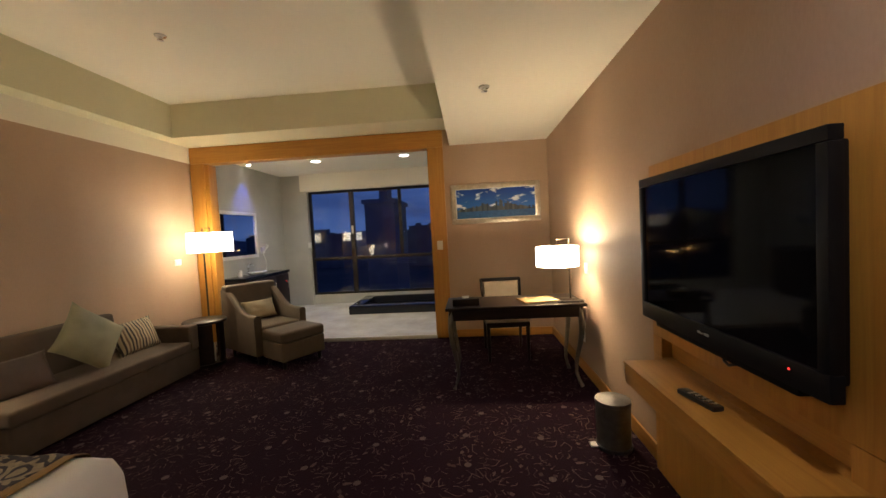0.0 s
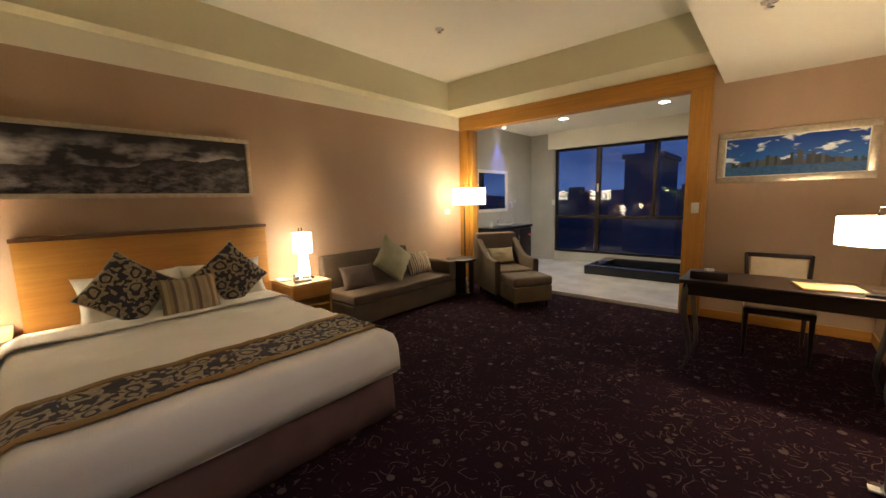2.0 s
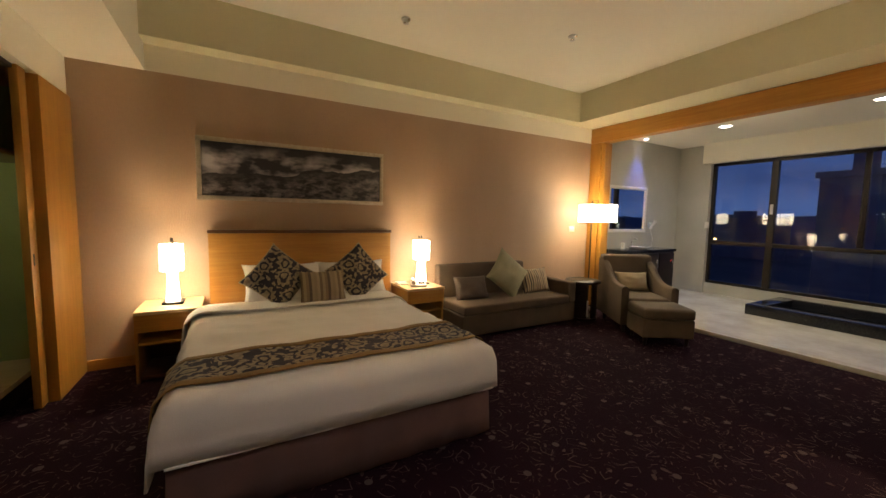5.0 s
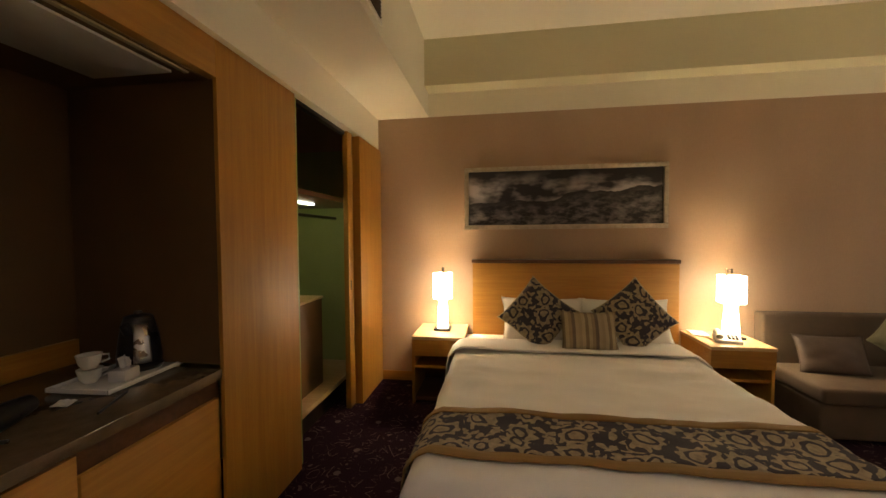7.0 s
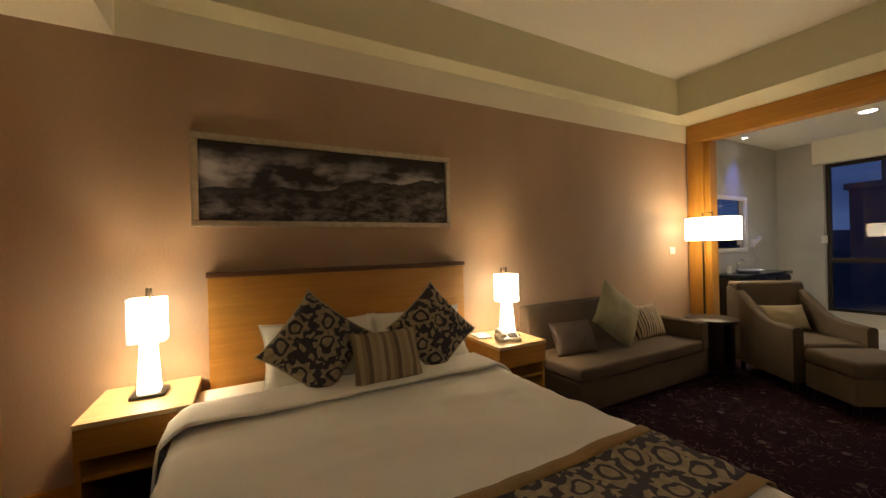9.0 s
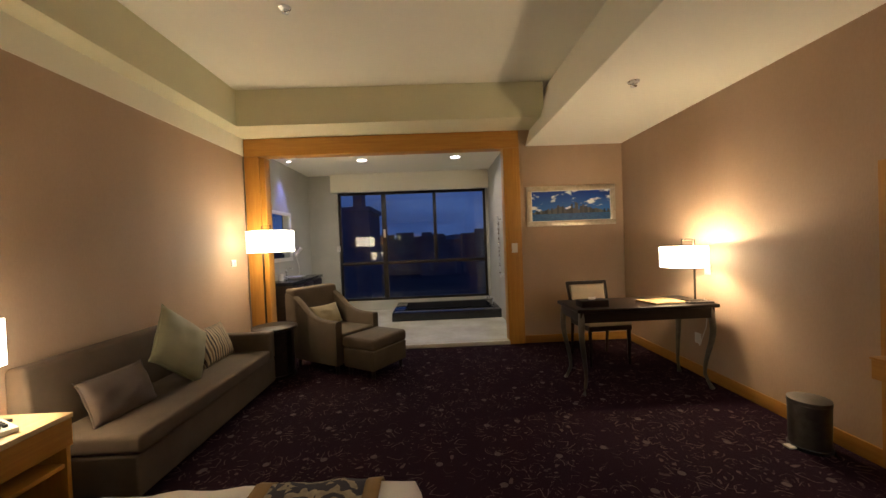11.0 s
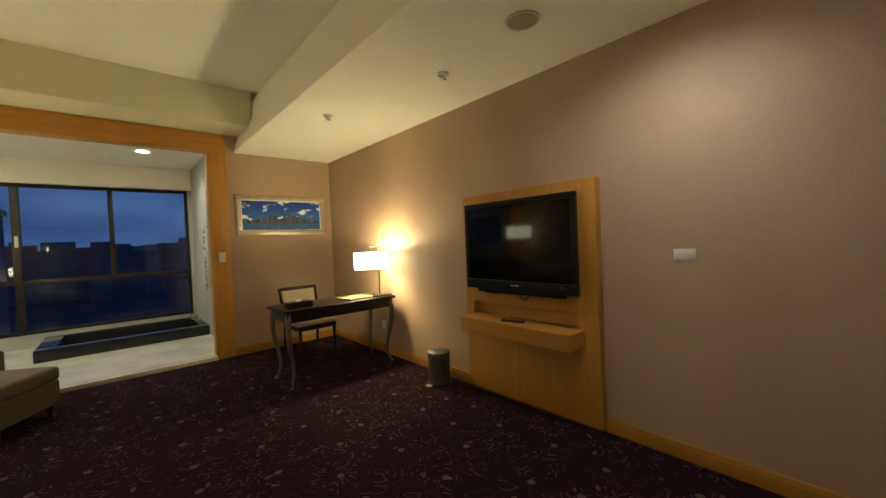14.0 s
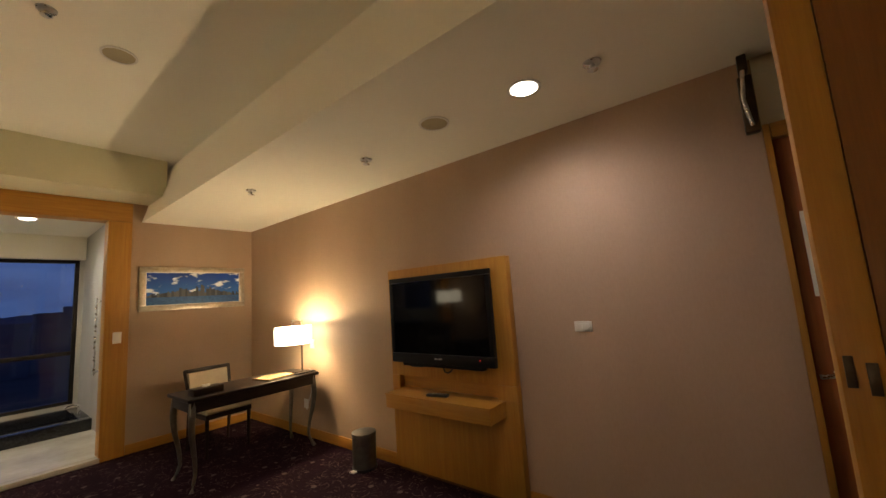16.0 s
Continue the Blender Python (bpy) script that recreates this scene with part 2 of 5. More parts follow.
def moor_mat():
    """Black-and-white photograph of a cloudy moor; object y runs across, z up."""
    m, n, l, b = base_mat("moor_print")
    tc = n.new("ShaderNodeTexCoord")
    sep = n.new("ShaderNodeSeparateXYZ")
    l.new(tc.outputs["Object"], sep.inputs[0])
    mp = n.new("ShaderNodeMapping")
    mp.inputs["Scale"].default_value = (1, 1.0, 2.2)
    l.new(tc.outputs["Object"], mp.inputs[0])
    cl = n.new("ShaderNodeTexNoise")
    cl.inputs["Scale"].default_value = 3.2
    cl.inputs["Detail"].default_value = 7
    l.new(mp.outputs[0], cl.inputs["Vector"])
    cr = n.new("ShaderNodeValToRGB")
    cr.color_ramp.elements[0].position, cr.color_ramp.elements[0].color = 0.44, (0.012, 0.011, 0.013, 1)
    cr.color_ramp.elements[1].position, cr.color_ramp.elements[1].color = 0.62, (0.42, 0.39, 0.40, 1)
    l.new(cl.outputs[0], cr.inputs[0])
    gr = n.new("ShaderNodeTexNoise")
    gr.inputs["Scale"].default_value = 7.0
    gr.inputs["Detail"].default_value = 9
    gr.inputs["Roughness"].default_value = 0.7
    l.new(mp.outputs[0], gr.inputs["Vector"])
    g2 = n.new("ShaderNodeValToRGB")
    g2.color_ramp.elements[0].position, g2.color_ramp.elements[0].color = 0.42, (0.010, 0.009, 0.010, 1)
    g2.color_ramp.elements[1].position, g2.color_ramp.elements[1].color = 0.72, (0.26, 0.24, 0.25, 1)
    l.new(gr.outputs[0], g2.inputs[0])
    hz = n.new("ShaderNodeTexNoise")
    hz.noise_dimensions = "1D"
    hz.inputs["Scale"].default_value = 2.3
    hz.inputs["Detail"].default_value = 5
    l.new(sep.outputs[0], hz.inputs["W"])
    edge = node_math(n, l, "MULTIPLY_ADD", hz.outputs[0], 0.22, -0.10)
    edge = node_math(n, l, "MULTIPLY_ADD", sep.outputs[0], 0.075, edge)
    land = node_math(n, l, "LESS_THAN", sep.outputs[2], edge)
    band = node_math(n, l, "SUBTRACT", 1.25, node_math(n, l, "MULTIPLY", node_math(n, l, "ABSOLUTE", node_math(n, l, "SUBTRACT", sep.outputs[2], 0.07)), 7.0))
    band = node_math(n, l, "MAXIMUM", band, 0.06)
    sky = node_mix(n, l, band, (0.008, 0.007, 0.009), cr.outputs[0])
    pale = node_math(n, l, "MAXIMUM", node_math(n, l, "MULTIPLY_ADD", node_math(n, l, "SUBTRACT", edge, sep.outputs[2]), 7.0, 0.1), 0.1)
    pale = node_math(n, l, "MINIMUM", pale, 1.0)
    ground = node_mix(n, l, pale, (0.006, 0.005, 0.006), g2.outputs[0])
    l.new(node_mix(n, l, land, sky, ground), b.inputs["Base Color"])
    b.inputs["Roughness"].default_value = 0.35
    return m


def harbour_mat():
    """Blue picture of a city skyline over water under bright clouds; object x across, z up."""
    m, n, l, b = base_mat("harbour_print")
    tc = n.new("ShaderNodeTexCoord")
    sep = n.new("ShaderNodeSeparateXYZ")
    l.new(tc.outputs["Object"], sep.inputs[0])
    mp = n.new("ShaderNodeMapping")
    mp.inputs["Scale"].default_value = (1.2, 1, 3.2)
    mp.inputs["Rotation"].default_value = (0, radians(18), 0)
    l.new(tc.outputs["Object"], mp.inputs[0])
    cl = n.new("ShaderNodeTexNoise")
    cl.inputs["Scale"].default_value = 4.6
    cl.inputs["Detail"].default_value = 6
    l.new(mp.outputs[0], cl.inputs["Vector"])
    fac = n.new("ShaderNodeMapRange")
    fac.inputs[1].default_value, fac.inputs[2].default_value = 0.56, 0.63
    l.new(cl.outputs[0], fac.inputs[0])
    hi = n.new("ShaderNodeMapRange")
    hi.inputs[1].default_value, hi.inputs[2].default_value = -0.1, 0.2
    l.new(sep.outputs[2], hi.inputs[0])
    sky = node_mix(n, l, hi.outputs[0], (0.03, 0.15, 0.50), (0.003, 0.03, 0.24))
    sky = node_mix(n, l, fac.outputs[0], sky, (0.85, 0.88, 0.90))
    wv = n.new("ShaderNodeTexVoronoi")
    wv.voronoi_dimensions = "1D"
    wv.inputs["Scale"].default_value = 42
    l.new(sep.outputs[0], wv.inputs["W"])
    rgb = n.new("ShaderNodeSeparateColor")
    l.new(wv.outputs["Color"], rgb.inputs[0])
    env = node_math(n, l, "SUBTRACT", 0.13, node_math(n, l, "ABSOLUTE", node_math(n, l, "MULTIPLY", sep.outputs[0], 0.36)))
    top = node_math(n, l, "MULTIPLY_ADD", node_math(n, l, "MULTIPLY", rgb.outputs[0], env), 1.0, -0.055)
    city = node_math(n, l, "LESS_THAN", sep.outputs[2], top)
    c = node_mix(n, l, city, sky, node_mix(n, l, rgb.outputs[1], (0.015, 0.02, 0.035), (0.11, 0.115, 0.12)))
    rp = n.new("ShaderNodeTexNoise")
    rp.inputs["Scale"].default_value = 30
    l.new(mp.outputs[0], rp.inputs["Vector"])
    sea = node_mix(n, l, rp.outputs[0], (0.004, 0.03, 0.13), (0.05, 0.16, 0.36))
    c = node_mix(n, l, node_math(n, l, "LESS_THAN", sep.outputs[2], -0.10), c, sea)
    l.new(c, b.inputs["Base Color"])
    b.inputs["Roughness"].default_value = 0.3
    return m


def glass_mat(name, tint=(0.9, 0.93, 0.95)):
    m, n, l, b = base_mat(name)
    b.inputs["Base Color"].default_value = (*tint, 1)
    b.inputs["Roughness"].default_value = 0.0
    b.inputs["IOR"].default_value = 1.45
    b.inputs["Transmission Weight"].default_value = 1.0
    return m


M_WALL = surface("wallpaper", (0.37, 0.25, 0.16), (0.44, 0.31, 0.21), 1.6, 0.7, 0.25, fine=90, stretch=(1, 1, 0.35))
M_CREAM = surface("cream_paint", (0.80, 0.76, 0.62), (0.85, 0.81, 0.68), 1.2, 0.75, 0.05, fine=60)
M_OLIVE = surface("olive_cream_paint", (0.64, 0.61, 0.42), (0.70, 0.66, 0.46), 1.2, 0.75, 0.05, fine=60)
M_CEIL = surface("ceiling_paint", (0.84, 0.81, 0.69), (0.88, 0.85, 0.74), 1.0, 0.8, 0.05, fine=60)
M_CARPET = carpet_mat()
M_WOOD = wood_mat("maple_veneer", (0.35, 0.152, 0.018), (0.46, 0.225, 0.032))
M_WOODH = wood_mat("maple_veneer_level", (0.35, 0.152, 0.018), (0.46, 0.225, 0.032), axis=1)
M_WOODX = wood_mat("maple_veneer_across", (0.35, 0.152, 0.018), (0.46, 0.225, 0.032), axis=0)
M_PALEWOOD = wood_mat("pale_maple", (0.55, 0.37, 0.18), (0.68, 0.49, 0.27), axis=1)
M_REDWOOD = wood_mat("red_brown_door_veneer", (0.22, 0.065, 0.018), (0.34, 0.11, 0.03))
M_DARKWOOD = wood_mat("espresso_wood", (0.009, 0.005, 0.0035), (0.026, 0.015, 0.010), 0.42, 0, 0.04)
M_DARKWOOD.node_tree.nodes["Principled BSDF"].inputs["Specular IOR Level"].default_value = 0.25
M_DARKTRIM = wood_mat("walnut_edge", (0.06, 0.024, 0.010), (0.12, 0.05, 0.02), 0.35, 1)
M_NICHE = surface("brown_niche_panel", (0.125, 0.068, 0.024), (0.165, 0.092, 0.034), 3, 0.6, 0.05)
M_SHEET = surface("white_cotton", (0.80, 0.77, 0.70), (0.87, 0.84, 0.77), 3.0, 0.85, 0.25, fine=200)


def wrinkle(m, scale, depth):
    """Soft folds on a cloth, over its weave."""
    n, l = m.node_tree.nodes, m.node_tree.links
    tc = n.new("ShaderNodeTexCoord")
    mp = n.new("ShaderNodeMapping")
    mp.inputs["Rotation"].default_value = (0, 0, 0.6)
    mp.inputs["Scale"].default_value = (1.0, 0.45, 1.0)
    l.new(tc.outputs["Object"], mp.inputs[0])
    w = n.new("ShaderNodeTexNoise")
    w.inputs["Scale"].default_value = scale
    w.inputs["Detail"].default_value = 1.5
    w.inputs["Distortion"].default_value = 0.5
    l.new(mp.outputs[0], w.inputs["Vector"])
    bp = n.new("ShaderNodeBump")
    bp.inputs["Strength"].default_value = 0.7
    bp.inputs["Distance"].default_value = depth
    l.new(w.outputs[0], bp.inputs["Height"])
    old = n["Bump"]
    l.new(bp.outputs[0], old.inputs["Normal"])


wrinkle(M_SHEET, 3.4, 0.045)
M_SKIRT = surface("mauve_bed_skirt", (0.115, 0.066, 0.060), (0.16, 0.094, 0.085), 5.0, 0.85, 0.2, fine=200)
M_FLORAL = floral_mat("navy_floral_weave", (0.030, 0.026, 0.036), (0.36, 0.295, 0.195), (0, 2), 6.6)
M_RUNNER = floral_mat("navy_floral_runner", (0.030, 0.024, 0.034), (0.36, 0.295, 0.195), (0, 1), 6.2)
M_GOLD = surface("ochre_band", (0.20, 0.115, 0.028), (0.27, 0.16, 0.045), 8, 0.7, 0.2, fine=200)
M_STRIPE = stripe_mat("striped_silk", [(0.50, 0.40, 0.25), (0.05, 0.035, 0.03), (0.55, 0.45, 0.29), (0.20, 0.13, 0.075), (0.50, 0.41, 0.26), (0.035, 0.027, 0.025)], 9.0)
M_STRIPEB = stripe_mat("pale_striped_silk", [(0.36, 0.28, 0.17), (0.44, 0.36, 0.23), (0.22, 0.165, 0.10), (0.42, 0.34, 0.21), (0.30, 0.225, 0.13), (0.15, 0.11, 0.075), (0.40, 0.32, 0.20)], 6.3)
M_SOFA = surface("taupe_upholstery", (0.075, 0.052, 0.034), (0.112, 0.080, 0.053), 6, 0.9, 0.4, fine=220)
M_CHAISE = surface("olive_taupe_upholstery", (0.085, 0.062, 0.038), (0.125, 0.091, 0.057), 6, 0.85, 0.4, fine=220)
M_BROWNC = surface("brown_satin_cushion", (0.075, 0.052, 0.040), (0.12, 0.085, 0.065), 6, 0.55, 0.2, fine=180)
M_SAGE = surface("sage_cushion", (0.22, 0.205, 0.12), (0.30, 0.28, 0.17), 6, 0.7, 0.3, fine=200)
M_BEIGEC = surface("beige_cushion", (0.34, 0.28, 0.17), (0.42, 0.35, 0.22), 6, 0.8, 0.3, fine=200)
M_SHADE = glow("lit_lamp_shade", (1.0, 0.84, 0.58), 16.0)
M_SHADEB = glow("lit_glass_column", (1.0, 0.80, 0.52), 20.0)
M_LENS = glow("downlight_lens", (1.0, 0.93, 0.82), 25.0)
M_LED = glow("red_standby_light", (1.0, 0.03, 0.02), 4.0)
M_TUBE = glow("closet_tube", (0.95, 1.0, 0.80), 5.0)
M_CHROME = surface("brushed_steel", (0.55, 0.54, 0.52), (0.68, 0.67, 0.65), 20, 0.28, 0.05, 1.0)
M_STEEL = surface("dull_bin_steel", (0.13, 0.12, 0.11), (0.19, 0.18, 0.165), 20, 0.5, 0.05, 1.0)
M_BRONZE = surface("dark_bronze", (0.055, 0.042, 0.030), (0.09, 0.07, 0.05), 20, 0.35, 0.05, 0.9)
M_PEWTER = surface("pewter_leg", (0.16, 0.145, 0.125), (0.24, 0.22, 0.19), 20, 0.38, 0.05, 0.9)
M_SILVER = surface("silver_leaf_frame", (0.42, 0.36, 0.27), (0.58, 0.51, 0.40), 25, 0.35, 0.15, 0.8)
M_BLACK = surface("black_plastic", (0.010, 0.010, 0.011), (0.018, 0.018, 0.020), 10, 0.3, 0.03)
M_BLACKTV = surface("black_bezel_plastic", (0.006, 0.006, 0.007), (0.010, 0.010, 0.011), 10, 0.35, 0.02)
M_BLACKTV.node_tree.nodes["Principled BSDF"].inputs["Specular IOR Level"].default_value = 0.12
# orange veneer with the entry corner's shade put into its colour
M_DIMWOOD = wood_mat("shade_darkened_veneer", (0.17, 0.062, 0.010), (0.26, 0.10, 0.018))
M_SCREEN = surface("dark_screen", (0.003, 0.003, 0.0035), (0.004, 0.004, 0.005), 2, 0.06, 0.0, rough_var=0.015)
M_SCREEN.node_tree.nodes["Principled BSDF"].inputs["Specular IOR Level"].default_value = 0.13
M_WHITEP = surface("white_plastic", (0.66, 0.63, 0.57), (0.74, 0.71, 0.65), 10, 0.4, 0.02)
M_CHINA = surface("white_china", (0.68, 0.66, 0.60), (0.76, 0.74, 0.68), 10, 0.15, 0.0)
M_PAPER = surface("cream_paper", (0.40, 0.27, 0.12), (0.48, 0.33, 0.15), 10, 0.6, 0.05)
M_WPAPER = surface("white_paper", (0.68, 0.67, 0.64), (0.75, 0.74, 0.71), 10, 0.7, 0.05)
M_STONE = surface("taupe_worktop_stone", (0.10, 0.070, 0.040), (0.15, 0.108, 0.064), 18, 0.18, 0.02, fine=150)
M_MARBLE = surface("cream_marble", (0.50, 0.46, 0.37), (0.66, 0.61, 0.51), 2.4, 0.22, 0.02, fine=18)
M_PLASTER = surface("grey_wet_room_plaster", (0.42, 0.40, 0.34), (0.50, 0.48, 0.42), 2, 0.6, 0.08, fine=80)
M_GRANITE = surface("black_granite", (0.010, 0.010, 0.012), (0.030, 0.030, 0.034), 60, 0.12, 0.0)
# closet lining; the lamp's green light is mixed into the base colour
M_GREENLIT = surface("green_lit_closet_lining", (0.30, 0.34, 0.14), (0.37, 0.41, 0.18), 2, 0.6, 0.04)
M_ALU = surface("dark_bronze_aluminium", (0.020, 0.016, 0.013), (0.035, 0.028, 0.022), 10, 0.4, 0.03, 0.5)
M_MIRROR = surface("mirror_silver", (0.86, 0.88, 0.88), (0.88, 0.90, 0.90), 1, 0.02, 0.0, 1.0, rough_var=0.0)
M_CREAMSEAT = surface("cream_chair_fabric", (0.42, 0.34, 0.23), (0.52, 0.43, 0.30), 8, 0.85, 0.3, fine=220)
M_CITY = surface("dusk_buildings", (0.10, 0.10, 0.12), (0.17, 0.17, 0.19), 0.2, 0.8, 0.0, fine=1)
M_CITYG = surface("dusk_ground", (0.03, 0.04, 0.035), (0.08, 0.09, 0.085), 0.05, 0.9, 0.0, fine=0.4)
M_STREET = glow("street_lamp_glow", (1.0, 0.55, 0.18), 30.0)
M_GLASS = glass_mat("window_glass")
M_MOOR = moor_mat()
M_HARBOUR = harbour_mat()

# ---- mesh helpers ----


def bm_box(a, b, bevel=0.0, seg=2):
    bm = bmesh.new()
    bmesh.ops.create_cube(bm, size=1)
    for v in bm.verts:
        v.co = Vector([a[i] + (v.co[i] + 0.5) * (b[i] - a[i]) for i in range(3)])
    if bevel:
        bmesh.ops.bevel(bm, geom=bm.edges[:], offset=bevel, segments=seg, affect="EDGES", profile=0.6)
    return bm


def join(*bms):
    out = bmesh.new()
    for bm in bms:
        me = bpy.data.meshes.new("tmp")
        bm.to_mesh(me)
        bm.free()
        out.from_mesh(me)
        bpy.data.meshes.remove(me)
    return out


def bm_lathe(profile, seg=32, cx=0, cy=0, cap=True):
    bm = bmesh.new()
    rings = []
    for r, z in profile:
        rings.append([bm.verts.new((cx + r * math.cos(2 * math.pi * i / seg), cy + r * math.sin(2 * math.pi * i / seg), z)) for i in range(seg)])
    for a, b in zip(rings, rings[1:]):
        for i in range(seg):
            bm.faces.new((a[i], a[(i + 1) % seg], b[(i + 1) % seg], b[i]))
    if cap:
        bm.faces.new(rings[0][::-1])
        bm.faces.new(rings[-1])
    return bm


def bm_tube(points, radius, seg=10):
    """A round bar through points; radius is one number or one for each point."""
    bm = bmesh.new()
    pts = [Vector(p) for p in points]
    rings = []
    for i, p in enumerate(pts):
        d = (pts[min(i + 1, len(pts) - 1)] - pts[max(i - 1, 0)]).normalized()
        side = d.cross(Vector((0, 0, 1)) if abs(d.z) < 0.9 else Vector((1, 0, 0))).normalized()
        up = side.cross(d)
        r = radius if isinstance(radius, (int, float)) else radius[i]
        rings.append([bm.verts.new(p + r * (side * math.cos(2 * math.pi * k / seg) + up * math.sin(2 * math.pi * k / seg))) for k in range(seg)])
    for a, b in zip(rings, rings[1:]):
        for k in range(seg):
            bm.faces.new((a[k], a[(k + 1) % seg], b[(k + 1) % seg], b[k]))
    bm.faces.new(rings[0][::-1])
    bm.faces.new(rings[-1])
    bmesh.ops.recalc_face_normals(bm, faces=bm.faces[:])
    return bm


def bm_pillow(w, h, d, n=16, crumple=0.012, seed=0.0):
    """A stuffed cushion in the local x-z plane, thick in y, with drawn-out corners."""
    bm = bmesh.new()
    sides = []
    for s in (-1, 1):
        grid = []
        for i in range(n + 1):
            row = []
            for j in range(n + 1):
                u, v = 2 * i / n - 1, 2 * j / n - 1
                puff = (max(0.0, 1 - u * u) * max(0.0, 1 - v * v)) ** 0.42
                pin = 1 - 0.09 * (1 - abs(u) ** 3) * abs(v) ** 4
                pinv = 1 - 0.09 * (1 - abs(v) ** 3) * abs(u) ** 4
                x, z = u * w / 2 * pinv, v * h / 2 * pin
                c = crumple * noise.noise(Vector((u * 2.2 + seed, v * 2.2, s * 2.0 + seed)))
                row.append(bm.verts.new((x, s * (d / 2 * puff + c * puff), z)))
            grid.append(row)
        sides.append(grid)
    for s, grid in enumerate(sides):
        for i in range(n):
            for j in range(n):
                q = (grid[i][j], grid[i + 1][j], grid[i + 1][j + 1], grid[i][j + 1])
                bm.faces.new(q if s == 0 else q[::-1])
    bmesh.ops.remove_doubles(bm, verts=bm.verts[:], dist=0.0005)
    return bm


def mesh_of(name, bm, material, smooth=None):
    me = bpy.data.meshes.new(name)
    bmesh.ops.recalc_face_normals(bm, faces=bm.faces[:])
    bm.to_mesh(me)
    bm.free()
    me.materials.append(material)
    if smooth:
        me.polygons.foreach_set("use_smooth", [True] * len(me.polygons))
        me.set_sharp_from_angle(angle=radians(smooth))
    return me


def part(name, bm, material, parent, label="", smooth=40):
    o = new(name, mesh_of(name, bm, material, smooth))
    o.parent = parent
    return tagged(o, label)


def thing(name, m, label, category, group=""):
    e = new(name)
    e.empty_display_size = 0.1
    e.matrix_basis = m
    return tagged(e, label, category, group)


def solid(name, bm, material, label, category, m=None, group="", kind="", smooth=40):
    o = new(name, mesh_of(name, bm, material, smooth))
    if m:
        o.matrix_basis = m
    return tagged(o, label, category, group, kind)


def struct(name, a, b, material, label="", bevel=0.0):
    return solid(name, bm_box(a, b, bevel), material, label, "", kind="structure")


# ---- structure ----
XW = 4.88          # television wall
YC = -6.15         # closet front
Z1, Z2, Z3 = 2.56, 2.77, 3.18   # low ceiling, soffit, raised ceiling
XB0, XB1 = 3.62, 3.80

struct("floor", (-0.2, -7.2, -0.12), (5.2, 0.0, 0.0), M_CARPET, "dark purple carpet with pale swirls and dots")
struct("wall_head", (-0.2, -7.2, 0.0), (0.0, 0.0, 3.4), M_WALL, "tan fabric wallpaper on the wall behind the bed")
struct("trim_head_band", (0.0, -6.15, 2.553), (0.006, -0.0, 2.775), M_CREAM, "cream painted band above the wallpaper")
struct("wall_television", (XW, -5.60, 0.0), (XW + 0.2, 0.2, 3.4), M_WALL, "tan fabric wallpaper on the television wall")
struct("wall_far_side", (3.53, 0.0, 0.0), (XW, 0.14, 3.4), M_WALL, "tan wallpaper beside the wide opening")
struct("wall_far_top", (-0.2, 0.0, 2.765), (3.53, 0.14, 3.4), M_CREAM, "cream bulkhead above the wide opening")
struct("ceiling_raised", (-0.2, -7.2, Z3), (XW + 0.2, 0.2, Z3 + 0.12), M_CEIL, "raised cream painted ceiling")
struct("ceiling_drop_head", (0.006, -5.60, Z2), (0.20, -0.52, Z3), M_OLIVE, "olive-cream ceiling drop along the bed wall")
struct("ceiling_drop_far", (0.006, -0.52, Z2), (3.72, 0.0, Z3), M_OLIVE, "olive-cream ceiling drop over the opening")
struct("ceiling_drop_closet", (0.006, -6.15, 2.55), (3.62, -5.60, Z3), M_CREAM, "cream ceiling drop along the closet")


def low_ceiling():
    bm = bmesh.new()
    sec = [(XB0, Z1), (XW, Z1), (XW, Z3), (XB1, Z3)]
    a = [bm.verts.new((x, -7.2, z)) for x, z in sec]
    b = [bm.verts.new((x, 0.0, z)) for x, z in sec]
    bm.faces.new(a)
    bm.faces.new(b[::-1])
    for i in range(4):
        bm.faces.new((a[i], b[i], b[(i + 1) % 4], a[(i + 1) % 4]))
    solid("ceiling_low", bm, M_CEIL, "lower cream ceiling with a beam edge", "", kind="structure", smooth=None)


low_ceiling()

# baseboards
for a, b in (((0.0, -6.08, 0.0), (0.015, -0.0, 0.09)),):
    struct("baseboard_head", a, b, M_WOODH, "maple baseboard along the bed wall", 0.003)
struct("baseboard_television", (XW - 0.015, -5.60, 0.0), (XW, -4.108, 0.10), M_WOODH, "maple baseboard along the television wall", 0.003)
struct("baseboard_television_far", (XW - 0.015, -2.867, 0.0), (XW, 0.0, 0.10), M_WOODH, "maple baseboard along the television wall", 0.003)
struct("baseboard_far", (3.535, -0.015, 0.0), (XW - 0.016, 0.0, 0.10), M_WOODX, "maple baseboard below the harbour picture", 0.003)

# wide opening with its wooden surround
opening = thing("opening_surround", pose(0, 0, 0), "wide maple-veneered surround of the wet room opening", "door frame")
opening["kind"] = "structure"
part("post", bm_box((3.32, -0.03, 0.0), (3.53, 0.15, 2.54), 0.006), M_WOOD, opening)
part("post", bm_box((0.02, -0.03, 0.0), (0.20, 0.15, 2.54), 0.006), M_WOOD, opening)
part("inner_post", bm_box((0.202, 0.0, 0.0), (0.262, 0.16, 2.53), 0.004), M_WOOD, opening)
part("lintel", bm_box((0.02, -0.032, 2.542), (3.53, 0.15, 2.764), 0.006), M_WOODX, opening)
part("threshold", bm_box((0.20, -0.04, 0.0), (3.33, 0.06, 0.05), 0.006), M_MARBLE, opening, "cream marble threshold step")

